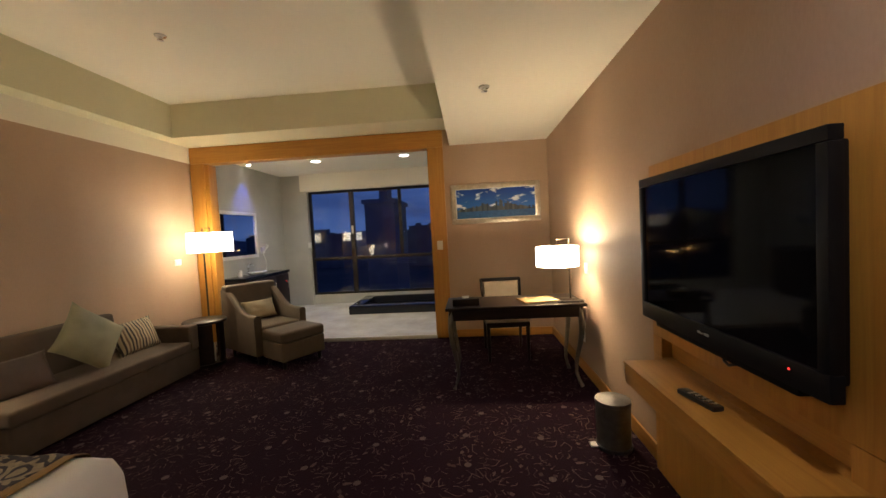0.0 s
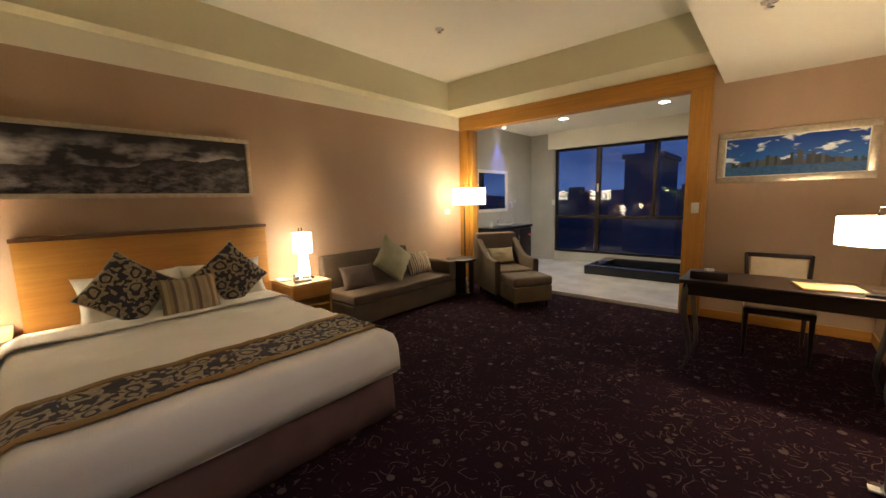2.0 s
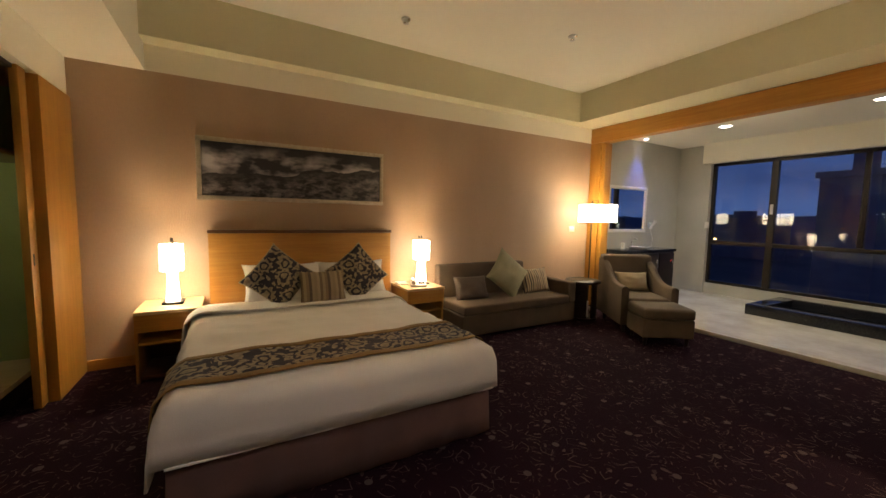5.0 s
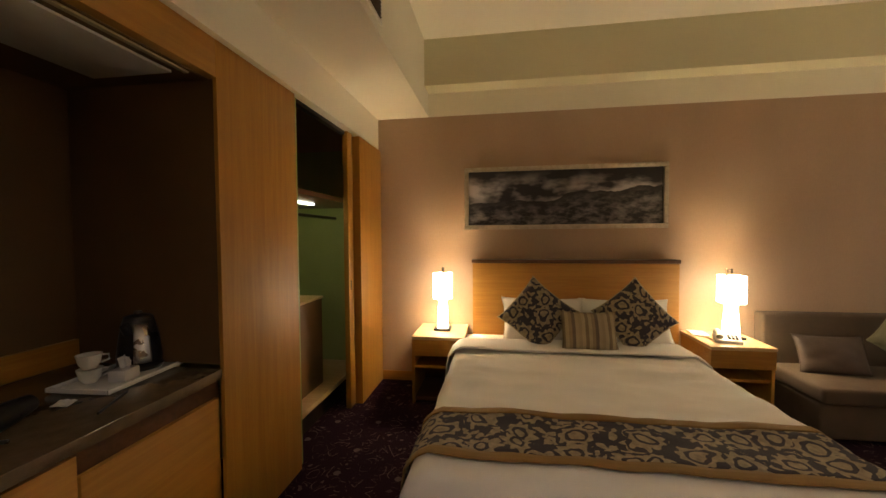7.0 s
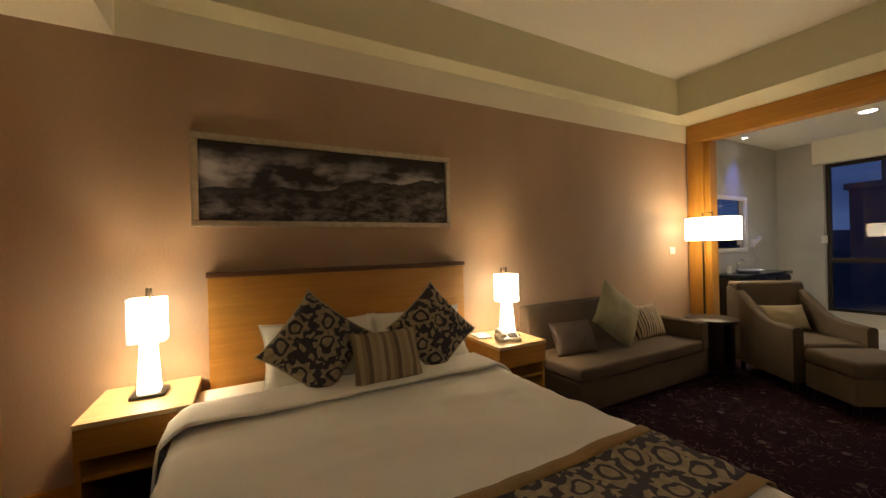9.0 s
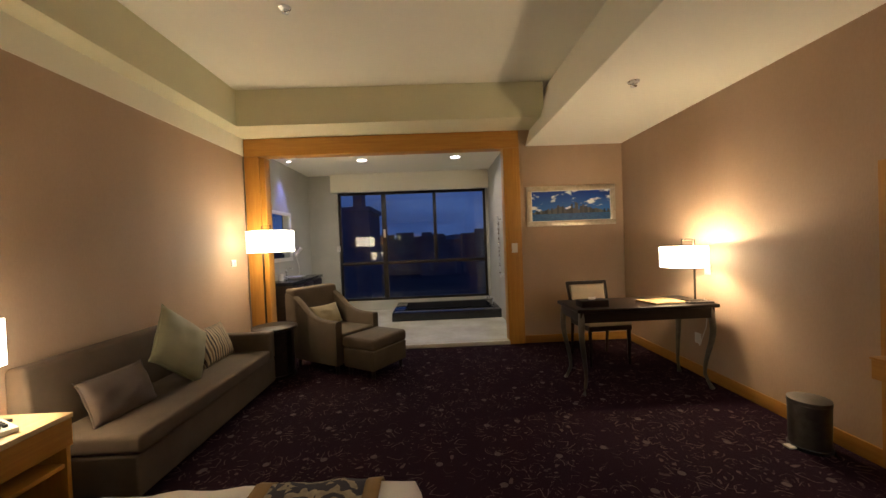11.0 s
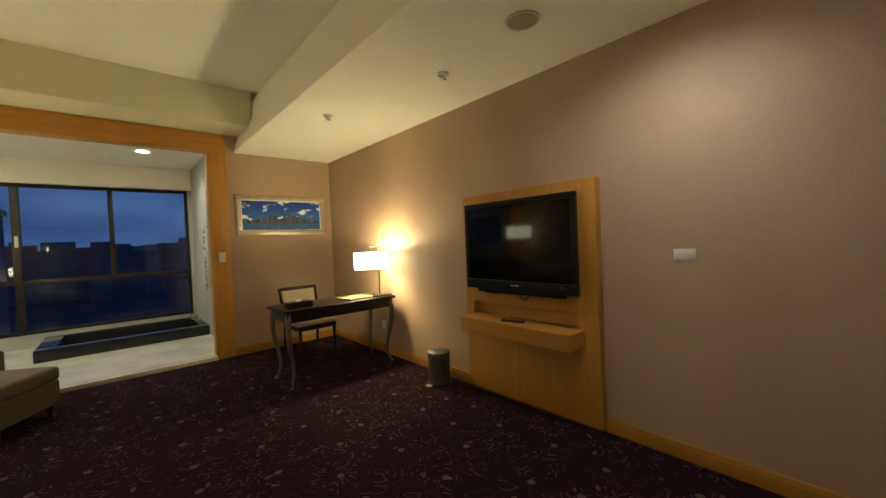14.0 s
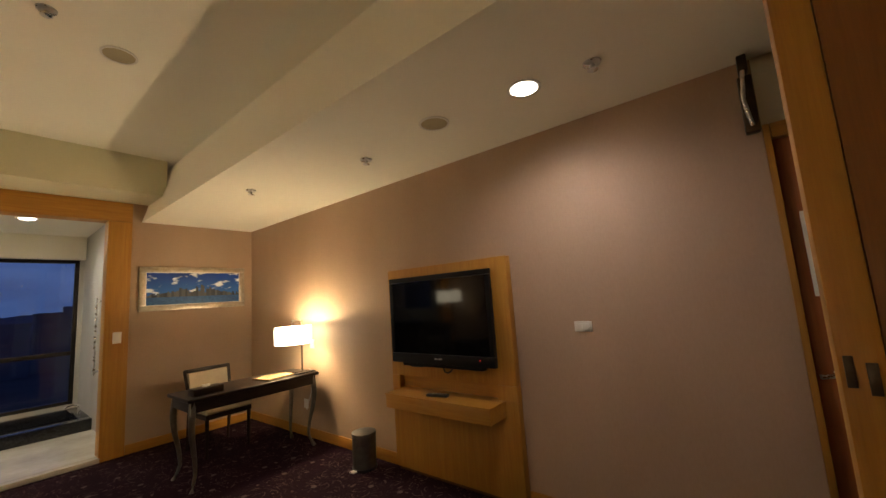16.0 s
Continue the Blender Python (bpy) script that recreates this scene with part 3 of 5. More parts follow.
# wet room behind the opening
YW = 2.66
struct("floor_wet_room", (-0.3, 0.06, -0.1), (3.7, YW, 0.045), M_MARBLE, "cream marble wet room floor")
struct("wall_wet_left", (-0.25, 0.15, 0.0), (-0.05, YW + 0.2, 2.9), M_PLASTER, "grey plastered wet room wall")
struct("wall_wet_right", (3.50, 0.15, 0.0), (3.70, YW + 0.2, 2.9), M_PLASTER, "grey plastered wet room wall")
struct("ceiling_wet_room", (-0.05, 0.15, 2.75), (3.50, YW + 0.2, 2.90), M_CEIL, "pale wet room ceiling")
struct("wall_window_left", (-0.05, YW - 0.06, 0.045), (0.50, YW + 0.16, 2.75), M_PLASTER, "grey plaster beside the window")
struct("wall_window_right", (3.45, YW - 0.02, 0.045), (3.50, YW + 0.16, 2.75), M_PLASTER, "grey plaster beside the window")
struct("wall_window_sill", (0.50, YW, 0.045), (3.45, YW + 0.16, 0.24), M_PLASTER, "low plastered wall under the window")
struct("wall_window_top", (0.50, YW + 0.0, 2.42), (3.45, YW + 0.16, 2.75), M_PLASTER, "plaster above the window")
struct("trim_pelmet", (0.42, YW - 0.20, 2.40), (3.49, YW - 0.06, 2.75), M_CREAM, "cream blind box above the window", 0.006)


def window():
    w = thing("window_1", pose(0, 0, 0), "dark aluminium window looking out on a town at dusk", "window")
    w["kind"] = "structure"
    y0, y1 = YW + 0.02, YW + 0.09
    part("window_frame", bm_box((0.50, y0, 0.24), (0.55, y1, 2.42), 0.004), M_ALU, w)
    part("window_frame", bm_box((3.40, y0, 0.24), (3.45, y1, 2.42), 0.004), M_ALU, w)
    part("window_frame", bm_box((0.55, y0, 2.36), (3.40, y1, 2.42), 0.004), M_ALU, w)
    part("window_frame", bm_box((0.55, y0, 0.24), (3.40, y1, 0.29), 0.004), M_ALU, w)
    part("mullion", bm_box((1.36, y0 - 0.01, 0.29), (1.45, y1, 2.36), 0.004), M_ALU, w)
    part("mullion", bm_box((2.39, y0, 1.025), (2.455, y1, 2.36), 0.004), M_ALU, w)
    part("transom", bm_box((0.55, y0 - 0.006, 0.96), (1.36, y1, 1.022), 0.004), M_ALU, w)
    part("transom", bm_box((1.45, y0 - 0.006, 0.96), (3.40, y1, 1.022), 0.004), M_ALU, w)
    for x0, x1, z0, z1 in ((0.55, 1.36, 1.022, 2.36), (1.45, 2.39, 1.022, 2.36), (2.455, 3.40, 1.022, 2.36), (0.55, 1.36, 0.29, 0.96), (1.45, 3.40, 0.29, 0.96)):
        p = part("pane", bm_box((x0, y0 + 0.03, z0), (x1, y0 + 0.038, z1)), M_GLASS, w)
        p.visible_shadow = False
    h = part("window_latch", join(bm_box((1.385, y0 - 0.025, 1.50), (1.425, y0 - 0.012, 1.66), 0.004), bm_box((1.395, y0 - 0.05, 1.57), (1.415, y0 - 0.022, 1.645), 0.004)), M_WHITEP, w, "white latch")


window()


def tub():
    t = thing("sunken_bathtub", pose(0, 0, 0), "black granite sunken bathtub with a raised rim by the window", "bathtub")
    x0, x1, y0, y1, z = 1.63, 3.49, 1.46, 2.62, 0.19
    part("rim", join(bm_box((x0, y0, 0.045), (x1, y0 + 0.16, z), 0.006), bm_box((x0, y1 - 0.12, 0.045), (x1, y1, z), 0.006), bm_box((x0, y0 + 0.162, 0.045), (x0 + 0.2, y1 - 0.122, z), 0.006), bm_box((x1 - 0.12, y0 + 0.162, 0.045), (x1, y1 - 0.122, z), 0.006)), M_GRANITE, t)
    part("basin", bm_box((x0 + 0.2, y0 + 0.162, 0.046), (x1 - 0.12, y1 - 0.122, 0.07)), M_GRANITE, t)
    part("spout", bm_tube([(3.43, 2.0, z), (3.43, 2.0, 0.30), (3.36, 2.0, 0.33), (3.28, 2.0, 0.30)], 0.013), M_CHROME, t, "chrome spout")


tub()



def shower_bar():
    s = thing("shower_bar", pose(3.50, 1.25, 0), "slim chrome shower bar on the wet room wall", "shower")
    part("bar", bm_tube([(-0.05, 0, 0.75), (-0.05, 0, 1.75)], 0.011), M_CHROME, s)
    for z in (0.80, 1.70):
        part("bracket", bm_tube([(0.0, 0, z), (-0.05, 0, z)], 0.013), M_CHROME, s)


shower_bar()

def vanity():
    v = thing("vanity", pose(0, 0, 0), "black granite vanity cabinet with a white basin", "vanity")
    part("cabinet_body", bm_box((-0.045, 0.55, 0.12), (0.33, 1.90, 0.82), 0.004), M_DARKWOOD, v)
    part("countertop", bm_box((-0.046, 0.52, 0.822), (0.36, 1.93, 0.87), 0.006), M_GRANITE, v)
    part("plinth", bm_box((-0.04, 0.58, 0.045), (0.28, 1.86, 0.118)), M_BLACK, v)
    for y in (0.56, 1.01, 1.46):
        d = part("cabinet_door", bm_box((0.332, y, 0.14), (0.35, y + 0.43, 0.80), 0.003), M_DARKWOOD, v)
        part("handle", bm_tube([(0.353, y + 0.36, 0.55), (0.372, y + 0.36, 0.56), (0.372, y + 0.36, 0.67), (0.353, y + 0.36, 0.68)], 0.005), M_CHROME, d)
    part("basin", bm_lathe([(0.10, 0.872), (0.17, 0.905), (0.175, 0.91), (0.165, 0.91), (0.09, 0.885)], 28, 0.16, 1.15), M_CHINA, v, "white oval basin")
    part("tap", bm_tube([(0.02, 1.15, 0.87), (0.02, 1.15, 1.02), (0.05, 1.15, 1.05), (0.12, 1.15, 1.03)], 0.012), M_CHROME, v, "chrome tap")
    part("power_light", bm_box((0.3505, 1.78, 0.66), (0.353, 1.80, 0.672)), M_LED, v, "red power light")
    m = thing("wall_mirror", pose(-0.05, 1.05, 1.55), "white-framed mirror on the wet room wall", "mirror")
    part("mirror_glass", bm_box((0.004, -0.47, -0.34), (0.012, 0.47, 0.34)), M_MIRROR, m)
    for a, b in (((0, -0.53, 0.345), (0.03, 0.53, 0.40)), ((0, -0.53, -0.40), (0.03, 0.53, -0.345)), ((0, -0.53, -0.343), (0.03, -0.472, 0.343)), ((0, 0.472, -0.343), (0.03, 0.53, 0.343))):
        part("frame", bm_box(a, b, 0.006), M_WHITEP, m)
    cup = solid("toothbrush_cup", bm_lathe([(0.032, 0), (0.036, 0.1), (0.033, 0.1), (0.03, 0.006)], 20), M_CHINA, "white cup on the black vanity", "cup", pose(0.06, 0.85, 0.872))
    hd = thing("hair_dryer", pose(-0.05, 1.72, 1.28), "white wall-mounted hair dryer in its holder", "hair dryer")
    part("holder", bm_box((0, -0.04, -0.07), (0.05, 0.04, 0.05), 0.01), M_WHITEP, hd)
    part("nozzle", bm_tube([(0.05, 0, -0.02), (0.09, 0, 0.03), (0.12, 0, 0.08)], [0.022, 0.026, 0.03]), M_WHITEP, hd)
    part("cord", bm_tube([(0.03, 0.0, -0.07), (0.05, 0.06, -0.25), (0.06, 0.02, -0.39), (0.03, -0.05, -0.40)], 0.006), M_WHITEP, hd)


vanity()

# closet and minibar wall
struct("wall_back", (-0.2, -7.2, 0.0), (5.2, -7.0, 3.4), M_WALL, "plain wall behind the closet")
struct("wall_closet_top", (0.006, YC - 0.06, 2.265), (3.25, YC + 0.05, 2.549), M_CREAM, "cream strip above the closet front")


def closet():
    c = thing("closet", pose(0, 0, 0), "open maple closet with sliding door and lit green interior", "closet")
    part("fixed_panel", bm_box((0.008, YC, 0.0), (0.57, YC + 0.07, 2.248), 0.004), M_WOOD, c)
    part("wide_panel", bm_box((1.475, YC, 0.0), (2.102, YC + 0.02, 2.262), 0.004), M_WOOD, c)
    d = part("sliding_door", bm_box((0.58, YC - 0.03, 0.01), (0.685, YC + 0.012, 2.262), 0.003), M_WOOD, c)
    part("flush_pull", bm_box((0.64, YC + 0.0125, 0.98), (0.66, YC + 0.0155, 1.06), 0.001), M_BRONZE, d, "dark flush pull")
    part("door_track", bm_box((0.685, YC - 0.05, 2.235), (1.475, YC - 0.01, 2.262), 0.002), M_BRONZE, c)
    # sides and lower back carry the green lamplight in their colour
    part("side_panel", bm_box((0.008, -6.98, 0.0), (0.03, YC - 0.035, 2.26)), M_GREENLIT, c)
    part("side_panel", bm_box((1.42, -6.98, 0.0), (1.445, YC - 0.005, 2.26)), M_GREENLIT, c)
    part("back_panel", bm_box((0.03, -6.99, 0.0), (1.42, -6.965, 1.72)), M_GREENLIT, c, "green-lit back panel")
    part("upper_back_panel", bm_box((0.03, -6.99, 1.722), (1.42, -6.965, 2.26)), M_NICHE, c)
    part("shelf", bm_box((0.03, -6.96, 1.70), (1.42, -6.22, 1.735), 0.002), M_DARKTRIM, c)
    part("shelf", bm_box((0.03, -6.96, 0.14), (1.42, -6.30, 0.18), 0.002), M_PALEWOOD, c)
    part("plinth", bm_box((0.03, -6.96, 0.0), (1.42, -6.33, 0.138)), M_DARKWOOD, c)
    part("low_cupboard", bm_box((0.60, -6.96, 0.182), (1.41, -6.42, 0.90), 0.004), M_NICHE, c)
    part("cupboard_top", bm_box((0.59, -6.96, 0.902), (1.415, -6.41, 0.92), 0.002), M_PALEWOOD, c)
    part("hanging_rail", bm_tube([(0.03, -6.55, 1.60), (1.42, -6.55, 1.60)], 0.014), M_BRONZE, c)
    part("closet_lamp", bm_box((0.62, -6.50, 1.680), (0.88, -6.46, 1.697), 0.004), M_TUBE, c, "small glowing tube lamp")
    part("hook", bm_tube([(0.55, -6.95, 1.45), (0.55, -6.90, 1.42), (0.55, -6.88, 1.45)], 0.006), M_CHROME, c)


closet()


def minibar():
    m = thing("minibar_cabinet", pose(0, 0, 0), "maple minibar cabinet with a dark niche above doors", "cabinet")
    x0, x1 = 2.08, 3.24
    part("niche_back", bm_box((x0, -6.99, 0.86), (x1, -6.90, 2.26)), M_NICHE, m, "dark brown niche back")
    part("niche_side", bm_box((x0, -6.89, 0.86), (x0 + 0.02, YC - 0.002, 2.095), 0.002), M_NICHE, m)
    part("niche_side", bm_box((x1 - 0.02, -6.89, 0.86), (x1, YC - 0.002, 2.095), 0.002), M_NICHE, m)
    part("header", bm_box((x0, YC - 0.03, 2.10), (x1, YC + 0.018, 2.262), 0.004), M_WOODX, m)
    part("niche_ceiling", bm_box((x0, -6.89, 2.098), (x1, YC - 0.032, 2.12)), M_NICHE, m)
    part("edge_strip", bm_box((x0 + 0.1, YC - 0.06, 2.088), (x1, YC - 0.04, 2.096), 0.001), M_BEIGEC, m, "thin pale strip")
    part("back_splash", bm_box((x0 + 0.022, -6.898, 0.842), (x1 - 0.022, -6.875, 0.95), 0.002), M_WOODX, m)
    part("carcass", bm_box((x0, -6.97, 0.08), (x1, YC - 0.03, 0.795)), M_DARKTRIM, m)
    part("plinth", bm_box((x0, -6.9, 0.0), (x1, YC - 0.07, 0.078)), M_DARKTRIM, m)
    for a, top, knob in ((x0 + 0.024, 0.715, False), (x0 + 0.584, 0.785, True)):
        d = part("cabinet_door", bm_box((a, YC - 0.028, 0.09), (a + 0.552, YC - 0.006, top), 0.003), M_WOODX, m)
        if knob:
            part("knob", bm_lathe([(0.012, 0), (0.012, 0.012), (0.018, 0.016), (0.018, 0.024), (0.006, 0.026)], 18), M_BRONZE, d).matrix_basis = pose(a + 0.40, YC - 0.006, 0.64, -90)
    part("light_plate", bm_box((x0 + 0.12, -6.62, 2.086), (x1 - 0.03, YC - 0.10, 2.096), 0.002), M_WHITEP, m, "unlit pale light plate")
    w = struct("trim_minibar_worktop", (x0 + 0.022, -6.873, 0.80), (x1 - 0.022, YC + 0.012, 0.842), M_STONE, "polished taupe stone worktop of the minibar", 0.005)


minibar()


def tea_things():
    z = 0.843
    t = thing("serving_tray", pose(2.24, -6.48, z, 0, 0, 3), "white rectangular serving tray on the stone worktop", "tray")
    part("plate", bm_box((-0.175, -0.12, 0.0), (0.175, 0.12, 0.008), 0.003), M_CHINA, t)
    part("rim", join(bm_box((-0.185, -0.13, 0.004), (0.185, -0.121, 0.022), 0.003), bm_box((-0.185, 0.121, 0.004), (0.185, 0.13, 0.022), 0.003), bm_box((-0.185, -0.12, 0.004), (-0.176, 0.12, 0.022), 0.003), bm_box((0.176, -0.12, 0.004), (0.185, 0.12, 0.022), 0.003)), M_CHINA, t)
    k = thing("electric_kettle", pose(2.15, -6.50, z + 0.009, 0, 0, 190) @ Matrix.Scale(1.1, 4), "black electric kettle with a steel band on the tray", "kettle")
    part("base", bm_lathe([(0.075, 0), (0.08, 0.012), (0.07, 0.02)], 28), M_BLACK, k)
    part("body", bm_lathe([(0.072, 0.021), (0.074, 0.05), (0.064, 0.13), (0.052, 0.185), (0.05, 0.19)], 32), M_BLACK, k)
    band = bm_lathe([(0.0735, 0.03), (0.0755, 0.05), (0.0655, 0.13), (0.0545, 0.18)], 64, cap=False)
    bmesh.ops.delete(band, geom=[f for f in band.faces if math.atan2(f.calc_center_median().y, f.calc_center_median().x) < -2.75 or math.atan2(f.calc_center_median().y, f.calc_center_median().x) > -1.95], context="FACES")
    part("steel_band", band, M_CHROME, k, "brushed steel band").modifiers.new("thick", "SOLIDIFY").thickness = 0.002
    part("lid", bm_lathe([(0.05, 0.191), (0.046, 0.205), (0.015, 0.215), (0.012, 0.225), (0.0005, 0.227)], 28), M_BLACK, k)
    part("handle", bm_tube([(0.05, 0, 0.20), (0.10, 0, 0.205), (0.125, 0, 0.17), (0.12, 0, 0.10), (0.09, 0, 0.04), (0.07, 0, 0.03)], [0.014, 0.014, 0.013, 0.012, 0.013, 0.012]), M_BLACK, k)
    part("spout", bm_tube([(-0.05, 0, 0.15), (-0.075, 0, 0.18)], [0.02, 0.012]), M_BLACK, k)

    def cup(x, y, zz, r):
        c = thing("tea_cup", pose(x, y, zz, 0, 0, r), "white china tea cup stacked on the tray", "cup", "cups on the tray")
        part("bowl", bm_lathe([(0.022, 0), (0.034, 0.02), (0.041, 0.055), (0.038, 0.055), (0.030, 0.02), (0.018, 0.006)], 24), M_CHINA, c)
        part("handle", bm_tube([(0.037, 0, 0.045), (0.058, 0, 0.042), (0.060, 0, 0.022), (0.035, 0, 0.014)], 0.0045, 8), M_CHINA, c)
        return c

    cup(2.33, -6.53, z + 0.009, 160)
    cup(2.332, -6.528, z + 0.066, 150)
    bowl = solid("sachet_bowl", bm_box((-0.04, -0.035, 0), (0.04, 0.035, 0.05), 0.012), M_CHINA, "white china bowl for sachets on the tray", "bowl", pose(2.29, -6.42, z + 0.009, 0, 0, 10))
    for i, (x, y, r) in enumerate(((2.29, -6.425, 20), (2.28, -6.41, 70))):
        solid("sachet", bm_pillow(0.05, 0.06, 0.006, 6), M_WPAPER, "white paper sachet standing in the bowl", "sachet", pose(x, y, z + 0.075, 12, 0, r), "sachets")
    solid("sachet", bm_pillow(0.06, 0.05, 0.012, 8), M_WPAPER, "white paper sachet lying on the worktop", "sachet", pose(2.50, -6.42, z + 0.008, 82, 0, 25), "sachets")
    s = solid("stirrer", bm_tube([(-0.09, 0, 0.004), (0.09, 0, 0.004)], 0.004, 8), M_BLACK, "black stirrer lying on the worktop", "stirrer", pose(2.46, -6.27, z, 0, 0, 25))
    b = thing("hair_dryer", pose(2.66, -6.42, z + 0.04, 0, 0, 20), "black hair dryer lying on the minibar worktop", "hair dryer")
    part("barrel", bm_tube([(-0.09, 0, 0), (-0.03, 0, 0), (0.04, 0, 0), (0.08, 0, 0)], [0.028, 0.036, 0.04, 0.034], 18), M_BLACK, b)
    part("grip", bm_tube([(0.03, -0.02, 0), (0.02, -0.13, -0.01)], [0.02, 0.017], 14), M_BLACK, b)
    part("cord", bm_tube([(0.02, -0.13, -0.01), (0.05, -0.19, -0.03), (0.13, -0.18, -0.033), (0.15, -0.08, -0.033), (0.10, 0.09, -0.033)], 0.006), M_BLACK, b)


tea_things()

# entry corner
# panel colour is darkened to stand for the shade on this face
struct("wall_entry_block", (3.76, -7.0, 0.0), (4.25, -5.665, 2.40), M_DIMWOOD, "orange wood-panelled block beside the entry, coloured dark as in shade", 0.004)
struct("wall_entry_block_top", (3.76, -7.0, 2.402), (4.25, -5.675, 2.559), M_CREAM, "cream wall above the wood panels")
struct("wall_entry_post", (3.755, -5.663, 0.0), (3.83, -5.580, 2.50), M_WOOD, "maple sliding door edge beside the entry", 0.006)
struct("trim_flush_pull", (3.7505, -5.647, 1.15), (3.7545, -5.627, 1.225), M_BRONZE, "dark flush pull plate on the sliding door edge", 0.001)
struct("trim_lock_plate", (3.7505, -5.608, 1.165), (3.7545, -5.590, 1.24), M_BRONZE, "dark lock plate on the sliding door edge", 0.001)
struct("wall_minibar_end", (3.242, -7.0, 0.0), (3.758, -6.16, 2.559), M_CREAM, "plain wall between minibar and entry")
struct("wall_entry_side", (XW + 0.09, -7.0, 0.0), (XW + 0.2, -5.601, 3.2), M_CREAM, "plain wall round the entry door")


def entry_door():
    d = thing("door_1", pose(0, 0, 0), "closed red-brown veneered entry door with a chrome lever", "door")
    d["kind"] = "structure"
    part("leaf", bm_box((XW + 0.03, -6.50, 0.005), (XW + 0.075, -5.632, 2.12), 0.003), M_REDWOOD, d)
    part("door_frame", bm_box((XW + 0.0, -5.63, 0.0), (XW + 0.088, -5.602, 2.2), 0.003), M_WOOD, d)
    part("door_head", bm_box((XW + 0.0, -6.56, 2.125), (XW + 0.088, -5.632, 2.2), 0.003), M_WOODH, d)
    part("upper_panel", bm_box((XW + 0.03, -6.56, 2.202), (XW + 0.088, -5.602, 2.559)), M_CREAM, d)
    part("lever", bm_tube([(XW + 0.03, -5.70, 0.98), (XW - 0.03, -5.70, 0.98), (XW - 0.035, -5.64, 0.97)], 0.010), M_CHROME, d, "chrome lever")
    part("notice", bm_box((XW + 0.026, -5.85, 1.33), (XW + 0.029, -5.68, 1.74)), M_WPAPER, d, "white paper notice")
    c = thing("door_closer", pose(XW - 0.002, -5.565, 2.16), "dark door closer with a folded chrome arm", "door closer")
    part("body", bm_box((-0.06, -0.03, 0.0), (0.0, 0.03, 0.30), 0.01), M_BRONZE, c)
    part("arm", bm_tube([(-0.06, 0.0, 0.03), (-0.10, 0.02, 0.16), (-0.07, 0.0, 0.36)], 0.010), M_CHROME, c)
    part("bracket", bm_box((-0.09, -0.02, 0.32), (0.0, 0.02, 0.40), 0.006), M_BRONZE, c)


entry_door()


def suitcase():
    s = thing("suitcase", pose(3.45, -5.66, 0, 0, 0, 18), "dark upright suitcase with its telescopic handle pulled out", "suitcase")
    part("body", bm_box((-0.12, -0.09, 0.04), (0.12, 0.09, 0.55), 0.03, 3), M_BLACK, s)
    for x in (-0.07, 0.07):
        part("handle_rod", bm_tube([(x, 0.0, 0.53), (x, 0.0, 1.01)], 0.008), M_CHROME, s, "chrome rod")
    part("grip", bm_tube([(-0.085, 0.0, 1.01), (-0.06, 0.0, 1.03), (0.06, 0.0, 1.03), (0.085, 0.0, 1.01)], 0.017, 12), M_BLACK, s)
    for x in (-0.09, 0.09):
        for y in (-0.06, 0.06):
            part("wheel", bm_tube([(x - 0.012, y, 0.022), (x + 0.012, y, 0.022)], 0.022, 14), M_BLACK, s)


suitcase()

# ---- ceiling fixtures ----


def downlight(x, y, z, r, label):
    d = thing("downlight", pose(x, y, z), label, "downlight", "recessed downlights")
    part("trim_ring", bm_lathe([(r, -0.004), (r + 0.018, -0.006), (r + 0.02, 0.0), (r, 0.0)], 32, cap=False), M_WHITEP, d)
    part("lens", bm_lathe([(r - 0.001, -0.003), (r * 0.5, -0.0045), (0.001, -0.005)], 32), M_LENS, d)


downlight(4.27, -4.62, Z1, 0.075, "round recessed downlight lit white in the low ceiling")
downlight(1.26, 1.32, 2.75, 0.075, "round recessed downlight lit white in the wet room ceiling")
downlight(2.79, 1.32, 2.75, 0.075, "round recessed downlight lit white in the wet room ceiling")
downlight(0.10, 1.25, 2.75, 0.035, "small recessed downlight above the vanity")


def sprinkler(x, y, z):
    s = thing("sprinkler", pose(x, y, z), "small chrome sprinkler head on the ceiling", "sprinkler", "ceiling sprinklers")
    part("rose", bm_lathe([(0.045, 0), (0.043, -0.008), (0.02, -0.012)], 24), M_CHROME, s)
    part("head", bm_lathe([(0.012, -0.012), (0.012, -0.035), (0.026, -0.037), (0.026, -0.041)], 18), M_CHROME, s)


for p in ((4.00, -1.94, Z1), (4.30, -3.24, Z1), (4.30, -4.98, Z1), (1.34, -1.97, Z3), (0.77, -3.53, Z3), (2.59, -2.62, Z3)):
    sprinkler(*p)
for x, y, z in ((4.22, -4.01, Z1), (2.94, -2.41, Z3)):
    s = thing("ceiling_speaker", pose(x, y, z), "round beige ceiling speaker grille", "speaker", "ceiling speakers")
    part("grille", bm_lathe([(0.085, 0), (0.085, -0.006), (0.07, -0.012), (0.001, -0.013)], 32), M_BEIGEC, s)
    part("ring", bm_lathe([(0.086, 0), (0.098, -0.002), (0.098, -0.008), (0.086, -0.010)], 32, cap=False), M_WHITEP, s)


